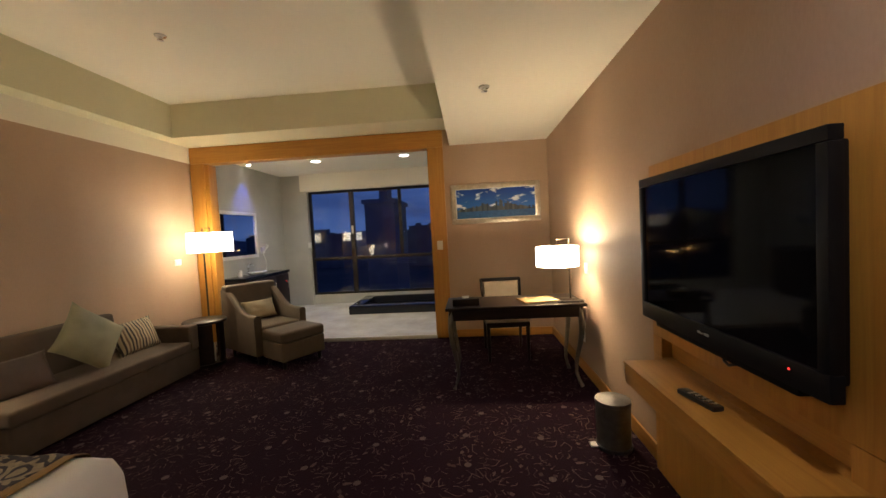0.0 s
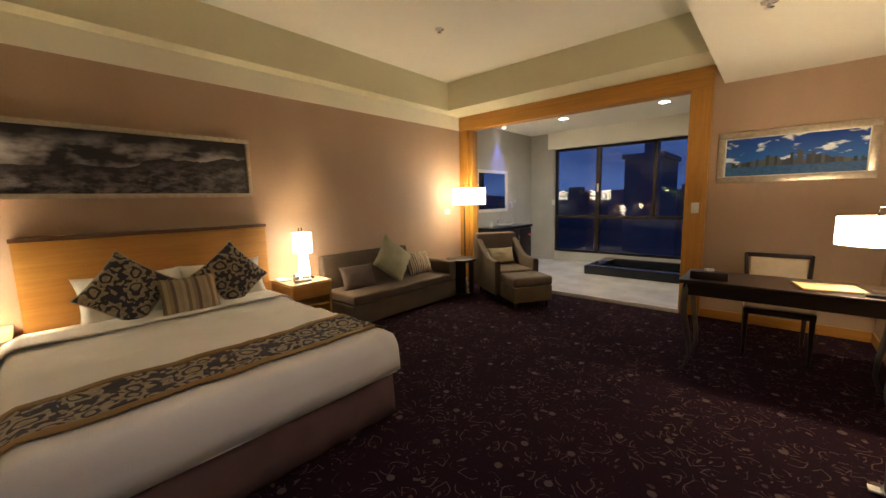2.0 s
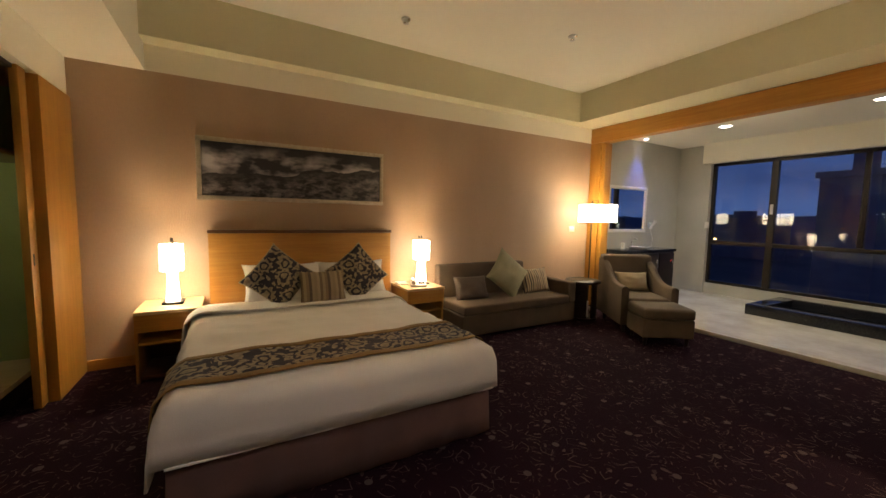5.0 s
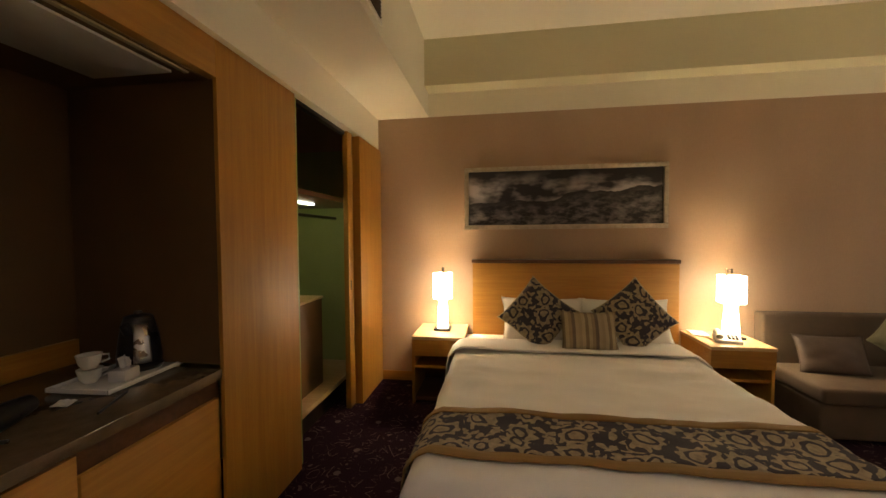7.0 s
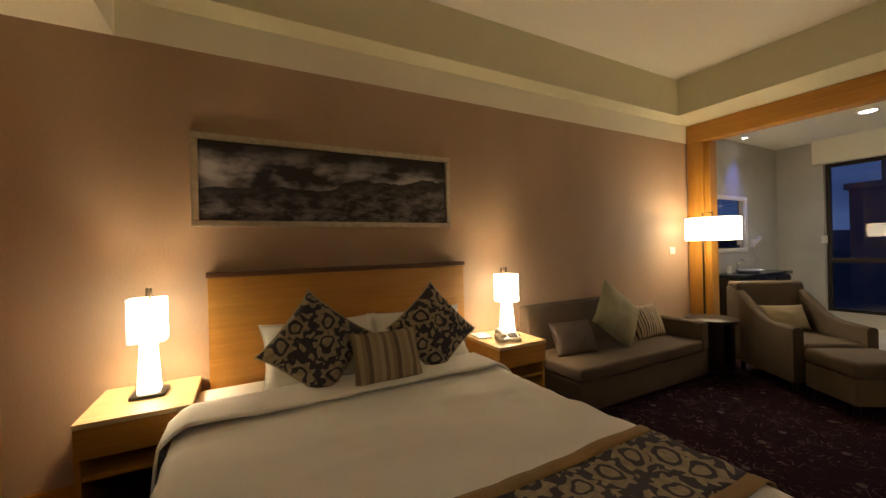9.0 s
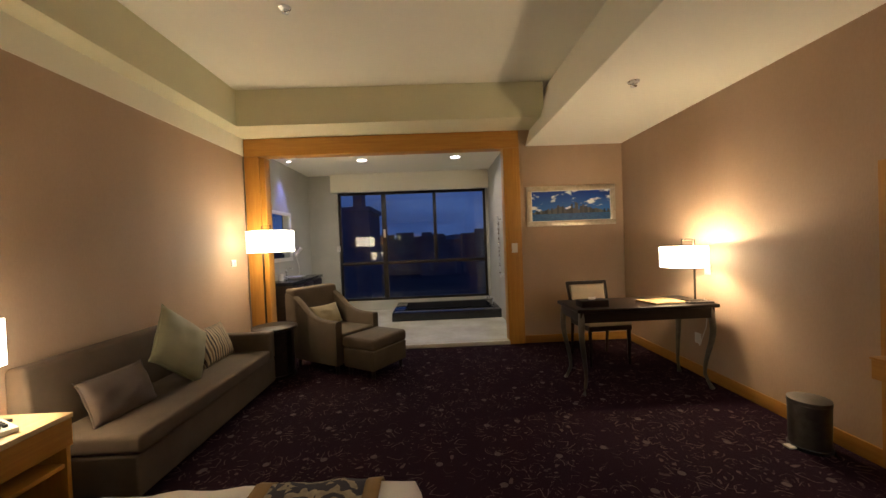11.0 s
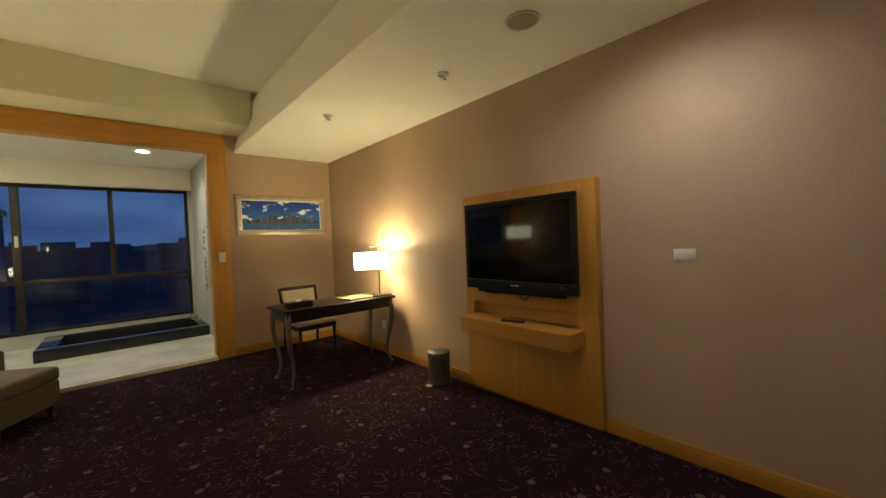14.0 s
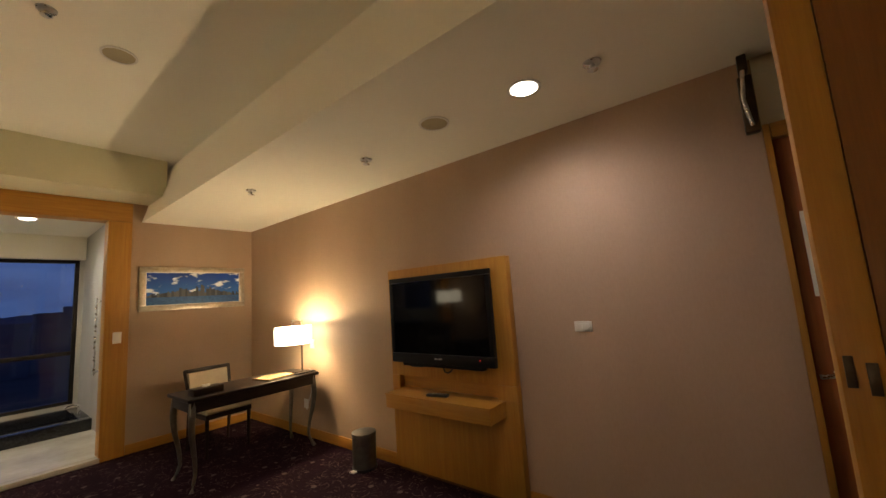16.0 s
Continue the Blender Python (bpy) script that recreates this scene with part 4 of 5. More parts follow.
def wall_plate(x, y, z, face, w=0.085, h=0.085, label="white wall switch plate", n=1):
    rot = {"+x": 90, "-x": -90, "-y": 0}[face]
    s = thing("wall_switch", pose(x, y, z, 0, 0, rot), label, "switch")
    part("plate", bm_box((-w / 2, -0.009, -h / 2), (w / 2, 0, h / 2), 0.003), M_WHITEP, s)
    for i in range(n):
        a = -w / 2 + 0.012 + i * (w - 0.024) / n
        part("rocker", bm_box((a, -0.014, -h * 0.3), (a + (w - 0.024) / n - 0.003, -0.0095, h * 0.3), 0.002), M_WHITEP, s)


wall_plate(3.43, -0.03, 1.25, "-y", 0.075, 0.12, "white switch plate on the maple surround")
wall_plate(0.0, -0.36, 1.21, "+x", 0.11, 0.08, "white switch plate on the wallpaper", 2)
wall_plate(0.50, YW - 0.06, 1.30, "-y", 0.07, 0.11, "white switch plate beside the wet room window")
wall_plate(XW, -4.59, 1.20, "-x", 0.11, 0.065, "white thermostat plate on the wallpaper", 2)
wall_plate(XW, -1.50, 1.02, "-x", 0.08, 0.10, "white socket plate behind the desk lamp")
wall_plate(XW, -1.35, 0.35, "-x", 0.08, 0.10, "white low socket plate behind the desk")

def air_vent():
    v = thing("air_vent", pose(1.78, -5.60, 2.70), "grey slotted air vent in the ceiling drop", "air vent")
    for a, c in (((-0.30, 0, 0.075), (0.30, 0.012, 0.095)), ((-0.30, 0, -0.095), (0.30, 0.012, -0.075)), ((-0.30, 0, -0.074), (-0.28, 0.012, 0.074)), ((0.28, 0, -0.074), (0.30, 0.012, 0.074))):
        part("frame", bm_box(a, c, 0.002), M_WHITEP, v)
    part("backing", bm_box((-0.28, 0.0005, -0.075), (0.28, 0.002, 0.075)), M_BLACK, v)
    for i in range(7):
        bm = bm_box((-0.28, -0.006, -0.006), (0.28, 0.006, 0.006), 0.001)
        part("slat", bm, M_BRONZE, v).matrix_basis = pose(0, 0.0075, -0.06 + i * 0.02, 35)


air_vent()

# ---- pictures ----


def picture(name, m, w, h, material, label, fw=0.05):
    p = thing(name, m, label, "picture")
    # local: x across, z up, faces -y
    part("print", bm_box((-w / 2 + fw, -0.012, -h / 2 + fw), (w / 2 - fw, -0.008, h / 2 - fw)), material, p)
    for a, b in (((-w / 2, -0.03, h / 2 - fw), (w / 2, 0, h / 2)), ((-w / 2, -0.03, -h / 2), (w / 2, 0, -h / 2 + fw)), ((-w / 2, -0.03, -h / 2 + fw + 0.001), (-w / 2 + fw, 0, h / 2 - fw - 0.001)), ((w / 2 - fw, -0.03, -h / 2 + fw + 0.001), (w / 2, 0, h / 2 - fw - 0.001))):
        part("frame", bm_box(a, b, 0.008), M_SILVER, p)
    if fw > 0.05:
        e = fw + 0.008
        part("mount", join(bm_box((-w / 2 + fw, -0.016, h / 2 - e), (w / 2 - fw, -0.0125, h / 2 - fw)), bm_box((-w / 2 + fw, -0.016, -h / 2 + fw), (w / 2 - fw, -0.0125, -h / 2 + e)), bm_box((-w / 2 + fw, -0.016, -h / 2 + e), (-w / 2 + e, -0.0125, h / 2 - e)), bm_box((w / 2 - e, -0.016, -h / 2 + e), (w / 2 - fw, -0.0125, h / 2 - e))), M_WPAPER, p, "white inner mount")
    return p


picture("landscape_photograph", pose(0.0, -4.364, 1.765, 0, 0, 90), 1.79, 0.578, M_MOOR, "long black-and-white moorland photograph in a silver frame", 0.04)
picture("harbour_picture", pose(4.19, 0.0, 1.773, 0, 0, 0), 1.163, 0.52, M_HARBOUR, "blue harbour skyline picture in a wide silver frame", 0.062)

# ---- bed ----
BX0, BX1, BY0, BY1 = 0.13, 2.31, -5.27, -3.57
BZ = 0.555


def bed():
    b = thing("bed", pose(0, 0, 0), "wide bed made up with white linen and a mauve skirt", "bed")
    part("headboard", bm_box((0.02, -5.18, 0.12), (0.11, -3.41, 1.165), 0.006), M_WOODH, b, "maple-veneered headboard")
    part("headboard_cap", bm_box((0.018, -5.187, 1.167), (0.125, -3.405, 1.198), 0.005), M_DARKTRIM, b, "walnut headboard edge")
    part("mattress", bm_box((BX0, BY0 + 0.03, 0.24), (BX1 - 0.03, BY1 - 0.03, 0.52), 0.04, 3), M_SHEET, b)
    # pleated skirt
    bm = bmesh.new()
    path = []
    x0, x1, y0, y1 = BX0 + 0.02, BX1 - 0.02, BY0 + 0.02, BY1 - 0.02
    for i in range(60):
        path.append((x0 + (x1 - x0) * i / 60, y0, 0, -1))
    for i in range(50):
        path.append((x1, y0 + (y1 - y0) * i / 50, 1, 0))
    for i in range(61):
        path.append((x1 - (x1 - x0) * i / 60, y1, 0, 1))
    prev = None
    for k, (x, y, nx, ny) in enumerate(path):
        o = 0.006 * math.sin(k * 0.9) + 0.01 * noise.noise(Vector((k * 0.3, 0, 0)))
        col = [bm.verts.new((x + nx * (o + 0.018 * (1 - z / 0.3)), y + ny * (o + 0.018 * (1 - z / 0.3)), z)) for z in (0.012, 0.12, 0.22, 0.34)]
        if prev:
            for a in range(3):
                bm.faces.new((prev[a], col[a], col[a + 1], prev[a + 1]))
        prev = col
    sk = part("bed_skirt", bm, M_SKIRT, b, "mauve pleated bed skirt", 80)
    md = sk.modifiers.new("thick", "SOLIDIFY")
    md.thickness = 0.008


def drape(x0, x1, drop, lift, wave, nx, seed):
    """A cloth over the bed from x0 to x1, hanging down both sides (and the foot, when x1 passes it)."""
    bm = bmesh.new()
    foot = x1 >= BX1
    us = [x0 + (min(x1, BX1) - x0) * i / nx for i in range(nx + 1)]
    top = BZ + lift
    dl = drop * 1.35
    left = [(BY0 - 0.03 - lift, top - dl), (BY0 - 0.022 - lift, top - dl * 0.66), (BY0 - 0.010 - lift, top - dl * 0.33), (BY0 - lift, top - 0.06), (BY0 + 0.018, top - 0.02), (BY0 + 0.06, top)]
    prof = [(BY0 - 0.012 - lift, top - drop), (BY0 - 0.01 - lift, top - drop * 0.66), (BY0 - 0.006 - lift, top - drop * 0.33), (BY0 - lift, top - 0.06), (BY0 + 0.018, top - 0.02), (BY0 + 0.06, top)]
    n = 34
    mid = [(BY0 + 0.06 + (BY1 - BY0 - 0.12) * i / n, top) for i in range(1, n)]
    prof = left + mid + [(BY0 + BY1 - y, z) for y, z in reversed(prof)]
    rows = []
    xs = [(x, 0.0) for x in us]
    if foot:
        xs = [(x, 0.0) for x in us[:-1] if x < BX1 - 0.07]
        xs += [(BX1 - 0.06, 0.0), (BX1 - 0.02, 0.02), (BX1 + lift, 0.06), (BX1 + 0.006 + lift, drop * 0.35), (BX1 + 0.01 + lift, drop * 0.7), (BX1 + 0.012 + lift, drop)]
    for x, down in xs:
        row = []
        for y, z in prof:
            zz = min(z, top - down)
            w = wave * noise.noise(Vector((x * 3.1 + seed, y * 2.6, seed))) + wave * 0.5 * noise.noise(Vector((x * 9 + seed, y * 5, seed + 3)))
            side = z < top - 0.03 or down > 0.03
            row.append(bm.verts.new((x + (w * 0.6 if down > 0.03 else 0), y + (w * 0.6 if z < top - 0.03 else 0), zz + (0 if side else abs(w)))))
        rows.append(row)
    for a, c in zip(rows, rows[1:]):
        for i in range(len(a) - 1):
            bm.faces.new((a[i], c[i], c[i + 1], a[i + 1]))
    bmesh.ops.remove_doubles(bm, verts=bm.verts[:], dist=0.0004)
    return bm


bed()
duvet = thing("duvet", pose(0, 0, 0), "white cotton duvet spread smooth over the bed", "duvet")
part("cover", drape(0.62, 3.0, 0.25, 0.0, 0.026, 60, 2.0), M_SHEET, duvet, smooth=80).modifiers.new("thick", "SOLIDIFY").thickness = -0.012
part("hem", bm_tube([(BX1 + 0.014, BY0 + 0.02 + (BY1 - BY0 - 0.04) * i / 20, BZ - 0.252) for i in range(21)], 0.007, 8), M_SHEET, duvet, "stitched hem")
fs = solid("folded_sheet", drape(0.58, 0.86, 0.26, 0.030, 0.016, 10, 7.0), M_SHEET, "white sheet folded back below the pillows", "sheet", smooth=80)
fs.modifiers.new("thick", "SOLIDIFY").thickness = -0.012
RX0, RX1 = 1.78, 2.19
rn = thing("bed_runner", pose(0, 0, 0), "navy floral bed runner with ochre borders across the duvet", "bed runner")
for nm, a, b_, m_, lf in (("cloth", RX0 + 0.05, RX1 - 0.05, M_RUNNER, 0.022), ("border", RX0, RX0 + 0.052, M_GOLD, 0.025), ("border", RX1 - 0.052, RX1, M_GOLD, 0.025)):
    o = part(nm, drape(a, b_, 0.26, lf, 0.026, 12 if nm == "cloth" else 3, 2.0), m_, rn, "ochre border" if nm == "border" else "", 80)
    o.modifiers.new("thick", "SOLIDIFY").thickness = -0.004


def cushion(name, m, w, h, d, material, label, category="cushion", group="", seed=0.0, crumple=0.014, piping=None):
    """A stuffed cushion with a corded seam along its edge."""
    c = thing(name, m, label, category, group)
    part("cover", bm_pillow(w, h, d, 18, crumple, seed), material, c, smooth=80)
    rim = []
    n = 14
    for k in range(4 * n + 1):
        side, f = divmod(k % (4 * n), n)
        s = 2 * f / n - 1
        u, v = ((s, -1), (1, s), (-s, 1), (-1, -s))[side]
        pinx = 1 - 0.09 * (1 - abs(v) ** 3) * abs(u) ** 4
        pinz = 1 - 0.09 * (1 - abs(u) ** 3) * abs(v) ** 4
        rim.append((u * w / 2 * pinx, 0.0, v * h / 2 * pinz))
    part("piping", bm_tube(rim, 0.005, 6), piping or material, c, smooth=60)
    return c


# local x across, z up, y through; facing +x of the room
for y, sd in ((-4.57, 1.0), (-3.92, 2.0)):
    cushion("pillow", pose(0.36, y, 0.705, -28, 0, 90), 0.70, 0.40, 0.17, M_SHEET, "white pillow leaning on the headboard", "pillow", "pillows", sd, 0.03)
cushion("floral_cushion", pose(0.58, -4.64, 0.80, 0, 0, 90) @ pose(0, 0, 0, -20, 0, 0) @ pose(0, 0, 0, 0, 40, 0), 0.44, 0.44, 0.15, M_FLORAL, "navy floral cushion standing on its corner", "cushion", "floral cushions", 3.0, 0.03, M_BEIGEC)
cushion("floral_cushion", pose(0.58, -3.93, 0.80, 0, 0, 90) @ pose(0, 0, 0, -20, 0, 0) @ pose(0, 0, 0, 0, -38, 0), 0.44, 0.44, 0.15, M_FLORAL, "navy floral cushion standing on its corner", "cushion", "floral cushions", 4.0, 0.03, M_BEIGEC)
cushion("striped_cushion", pose(0.72, -4.29, 0.71, -22, 0, 90), 0.40, 0.30, 0.13, M_STRIPEB, "brown and cream striped cushion on the duvet", seed=5.0)

# ---- bedside ----


def nightstand(y0, y1, label):
    n = thing("nightstand", pose(0.02, y0, 0), label, "nightstand", "nightstands")
    w = y1 - y0
    part("top", bm_box((0, 0, 0.55), (0.495, w, 0.575), 0.003), M_PALEWOOD, n, "pale maple top")
    d = part("drawer", bm_box((0.02, 0.004, 0.41), (0.49, w - 0.004, 0.547), 0.003), M_WOODH, n)
    part("side", bm_box((0.0, 0.0, 0.0), (0.47, 0.022, 0.408), 0.002), M_WOOD, n)
    part("side", bm_box((0.0, w - 0.022, 0.0), (0.47, w, 0.408), 0.002), M_WOOD, n)
    part("back", bm_box((0.0, 0.023, 0.02), (0.015, w - 0.023, 0.407)), M_DARKTRIM, n)
    part("shelf", bm_box((0.016, 0.023, 0.30), (0.46, w - 0.023, 0.322), 0.002), M_WOODH, n)
    part("bottom", bm_box((0.016, 0.023, 0.02), (0.46, w - 0.023, 0.05), 0.002), M_DARKTRIM, n)


nightstand(-5.67, -5.225, "maple nightstand with an open shelf beside the closet")
nightstand(-3.365, -2.915, "maple nightstand with an open shelf beside the sofa")


def table_lamp(x, y, label):
    t = thing("table_lamp", pose(x, y, 0.577), label, "lamp", "bedside lamps")
    part("base", bm_box((-0.075, -0.075, 0), (0.075, 0.075, 0.018), 0.004), M_BLACK, t, "black base plate")
    bm = bm_box((-0.046, -0.046, 0.019), (0.046, 0.046, 0.27), 0.003)
    for v in bm.verts:
        if v.co.z > 0.15:
            v.co.x *= 0.72
            v.co.y *= 0.72
    part("column", bm, M_SHADEB, t, "glowing frosted column")
    part("stem", bm_tube([(-0.065, 0, 0.018), (-0.065, 0, 0.555), (0.0, 0, 0.555), (0.0, 0, 0.515)], 0.008), M_BRONZE, t)
    bm = bmesh.new()
    loops = []
    for r, z in ((0.082, 0.285), (0.082, 0.505), (0.078, 0.505), (0.078, 0.285)):
        lp = []
        for k in range(28):
            a = 2 * math.pi * k / 28
            c, s_ = math.cos(a), math.sin(a)
            q = (abs(c) ** 5 + abs(s_) ** 5) ** (-1 / 5)
            lp.append(bm.verts.new((r * c * q, r * s_ * q, z)))
        loops.append(lp)
    for a in range(4):
        p_, q_ = loops[a], loops[(a + 1) % 4]
        for k in range(28):
            bm.faces.new((p_[k], p_[(k + 1) % 28], q_[(k + 1) % 28], q_[k]))
    part("shade", bm, M_SHADE, t, "glowing cream fabric shade")


table_lamp(0.24, -5.44, "lit bedside lamp with a cream shade and glass column")
table_lamp(0.24, -3.08, "lit bedside lamp with a cream shade beside the telephone")


def telephone():
    t = thing("telephone", pose(0.36, -3.17, 0.577, 0, 0, 70), "white corded telephone on the nightstand", "telephone")
    bm = bm_box((-0.09, -0.075, 0), (0.09, 0.075, 0.045), 0.008)
    for v in bm.verts:
        if v.co.y < 0 and v.co.z > 0.02:
            v.co.z -= 0.02
    part("body", bm, M_WHITEP, t)
    part("handset", bm_tube([(-0.06, -0.09, 0.05), (-0.06, -0.06, 0.066), (-0.06, 0.05, 0.07), (-0.06, 0.085, 0.052)], [0.024, 0.018, 0.018, 0.024], 14), M_WHITEP, t)
    for i in range(3):
        for j in range(4):
            part("key", bm_box((0.0 + i * 0.024, -0.05 + j * 0.022, 0.03 + j * 0.003), (0.016 + i * 0.024, -0.036 + j * 0.022, 0.044 + j * 0.003), 0.002), M_BLACK, t)
    solid("notepad", bm_box((-0.06, -0.09, 0), (0.06, 0.09, 0.012), 0.002), M_WPAPER, "white notepad beside the telephone", "notepad", pose(0.15, -3.28, 0.577, 0, 0, 80))


telephone()

# ---- sofa ----


def sofa():
    s = thing("sofa", pose(0.04, -2.80, 0), "low taupe upholstered sofa with one arm against the wall", "sofa")
    L, D = 1.76, 0.70
    part("base", bm_box((0.02, 0.0, 0.03), (D - 0.01, L, 0.265), 0.015, 3), M_SOFA, s)
    part("seat_cushion", bm_box((0.14, 0.005, 0.268), (D + 0.01, L - 0.13, 0.375), 0.03, 4), M_SOFA, s)
    bm = bm_box((0.0, 0.0, 0.20), (0.17, L - 0.40, 0.77), 0.03, 4)
    for v in bm.verts:
        if v.co.x > 0.1:
            v.co.x -= 0.06 * (v.co.z - 0.2) / 0.57
    part("backrest", bm, M_SOFA, s)
    part("arm", bm_box((0.0, L - 0.125, 0.268), (D, L, 0.54), 0.03, 4), M_SOFA, s)
    part("low_back", bm_box((0.0, L - 0.398, 0.20), (0.13, L - 0.127, 0.53), 0.03, 4), M_SOFA, s)
    for x in (0.08, D - 0.08):
        for y in (0.08, L - 0.08):
            part("foot", bm_box((x - 0.025, y - 0.025, 0), (x + 0.025, y + 0.025, 0.032)), M_DARKWOOD, s)


sofa()
cushion("brown_cushion", pose(0.37, -2.46, 0.50, -22, 0, 86), 0.46, 0.30, 0.13, M_BROWNC, "brown satin cushion on the taupe sofa", seed=8.0)
cushion("sage_cushion", pose(0.40, -1.92, 0.645, 0, 0, 92) @ pose(0, 0, 0, -20, 0, 0) @ pose(0, 0, 0, 0, 43, 0), 0.50, 0.50, 0.15, M_SAGE, "sage-green cushion standing on its corner on the sofa", seed=9.0)
cushion("striped_cushion", pose(0.35, -1.42, 0.525, -22, 0, 92), 0.50, 0.34, 0.13, M_STRIPE, "brown and cream striped cushion against the sofa arm", seed=10.0)


def side_table():
    t = thing("side_table", pose(0.64, -0.80, 0), "dark espresso round side table with an open drum base", "side table")
    part("tabletop", bm_lathe([(0.215, 0.50), (0.23, 0.505), (0.23, 0.53), (0.222, 0.536), (0.001, 0.537)], 40), M_DARKWOOD, t)
    for k in range(3):
        bm = bmesh.new()
        a0 = radians(120 * k - 10)
        lo, li = [], []
        for i in range(9):
            a = a0 + radians(98) * i / 8
            lo.append((bm.verts.new((0.19 * math.cos(a), 0.19 * math.sin(a), 0.04)), bm.verts.new((0.19 * math.cos(a), 0.19 * math.sin(a), 0.499))))
            li.append((bm.verts.new((0.17 * math.cos(a), 0.17 * math.sin(a), 0.04)), bm.verts.new((0.17 * math.cos(a), 0.17 * math.sin(a), 0.499))))
        for i in range(8):
            bm.faces.new((lo[i][0], lo[i + 1][0], lo[i + 1][1], lo[i][1]))
            bm.faces.new((li[i][0], li[i][1], li[i + 1][1], li[i + 1][0]))
            bm.faces.new((lo[i][1], lo[i + 1][1], li[i + 1][1], li[i][1]))
            bm.faces.new((lo[i][0], li[i][0], li[i + 1][0], lo[i + 1][0]))
        for i in (0, 8):
            bm.faces.new((lo[i][0], lo[i][1], li[i][1], li[i][0]))
        part("side_panel", bm, M_DARKWOOD, t)
    part("bottom_shelf", bm_lathe([(0.195, 0.0), (0.2, 0.01), (0.2, 0.035), (0.001, 0.039)], 36), M_DARKWOOD, t)
    c = solid("magazine", bm_box((-0.09, -0.012, 0), (0.09, 0.012, 0.22), 0.002), M_WPAPER, "white magazine standing in the side table", "magazine", pose(0.68, -0.86, 0.041, 0, 0, 35))


side_table()


def floor_lamp():
    f = thing("floor_lamp", pose(0.33, -0.31, 0), "lit floor lamp with wide cream drum shade, dark pole", "floor lamp")
    part("base", bm_lathe([(0.14, 0), (0.14, 0.012), (0.13, 0.02), (0.02, 0.024)], 36), M_BRONZE, f)
    part("pole", bm_tube([(0, 0, 0.02), (0, 0, 1.64), (0.10, 0, 1.64), (0.10, 0, 1.55)], 0.011), M_BRONZE, f)
    s = part("shade", bm_lathe([(0.262, 1.325), (0.262, 1.575), (0.258, 1.575), (0.258, 1.325), (0.262, 1.325)], 48, 0.10, 0.0, cap=False), M_SHADE, f, "glowing cream drum shade")
    part("socket", bm_lathe([(0.02, 1.50), (0.02, 1.56)], 16, 0.10, 0.0), M_CHROME, f)


floor_lamp()

# ---- lounge chair with its ottoman ----


def lounge_chair():
    m = pose(0.90, -0.26, 0, 0, 0, -33)
    c = thing("lounge_chair", m, "olive-taupe lounge chair with sloping arms", "armchair")
    # local x forward, y left
    W = 0.66
    part("base", bm_box((0.06, -W / 2 + 0.08, 0.10), (0.70, W / 2 - 0.08, 0.30), 0.015, 3), M_CHAISE, c)
    part("seat_cushion", bm_box((0.16, -W / 2 + 0.09, 0.303), (0.73, W / 2 - 0.09, 0.43), 0.035, 4), M_CHAISE, c)
    bm = bm_box((0.0, -W / 2 + 0.01, 0.10), (0.16, W / 2 - 0.01, 0.88), 0.035, 4)
    for v in bm.verts:
        v.co.x -= 0.12 * max(0, v.co.z - 0.3) / 0.58
        v.co.z += 0.03 * (1 - (v.co.y / (W / 2)) ** 2) * (1 if v.co.z > 0.6 else 0) - 0.0
    part("backrest", bm, M_CHAISE, c)
    for s in (-1, 1):
        bm = bmesh.new()
        prof = []
        for i in range(13):
            u = i / 12
            x = -0.10 + 0.82 * u
            top = 0.86 - 0.31 * (1 / (1 + math.exp(-9 * (u - 0.36)))) + 0.012 * u
            prof.append((x, top))
        ya, yb = s * (W / 2 - 0.085), s * (W / 2)
        cols = []
        for x, top in prof:
            cols.append([bm.verts.new((x, ya, 0.10)), bm.verts.new((x, ya, top - 0.02)), bm.verts.new((x, ya + (yb - ya) * 0.25, top)), bm.verts.new((x, ya + (yb - ya) * 0.75, top)), bm.verts.new((x, yb, top - 0.02)), bm.verts.new((x, yb, 0.10))])
        for a, b in zip(cols, cols[1:]):
            for k in range(6):
                bm.faces.new((a[k], a[(k + 1) % 6], b[(k + 1) % 6], b[k]))
        bm.faces.new(cols[0])
        bm.faces.new(cols[-1])
        part("arm", bm, M_CHAISE, c, smooth=50)
    for x in (0.04, 0.66):
        for y in (-W / 2 + 0.06, W / 2 - 0.06):
            part("leg", bm_tube([(x, y, 0), (x, y, 0.102)], [0.018, 0.026], 10), M_DARKWOOD, c)
    o = thing("ottoman", m @ pose(0.755, 0.0, 0), "olive-taupe upholstered ottoman pushed against the lounge chair", "ottoman")
    part("base", bm_box((0.0, -0.27, 0.09), (0.42, 0.27, 0.29), 0.015, 3), M_CHAISE, o)
    part("cushion", bm_box((-0.005, -0.275, 0.292), (0.43, 0.275, 0.41), 0.04, 4), M_CHAISE, o)
    for x in (0.05, 0.37):
        for y in (-0.22, 0.22):
            part("leg", bm_tube([(x, y, 0), (x, y, 0.092)], [0.017, 0.025], 10), M_DARKWOOD, o)
    cushion("beige_cushion", m @ pose(0.20, 0.0, 0.555, 0, 0, -90) @ pose(0, 0, 0, 25, 0, 0), 0.42, 0.25, 0.12, M_BEIGEC, "beige lumbar cushion on the lounge chair", seed=12.0)


lounge_chair()

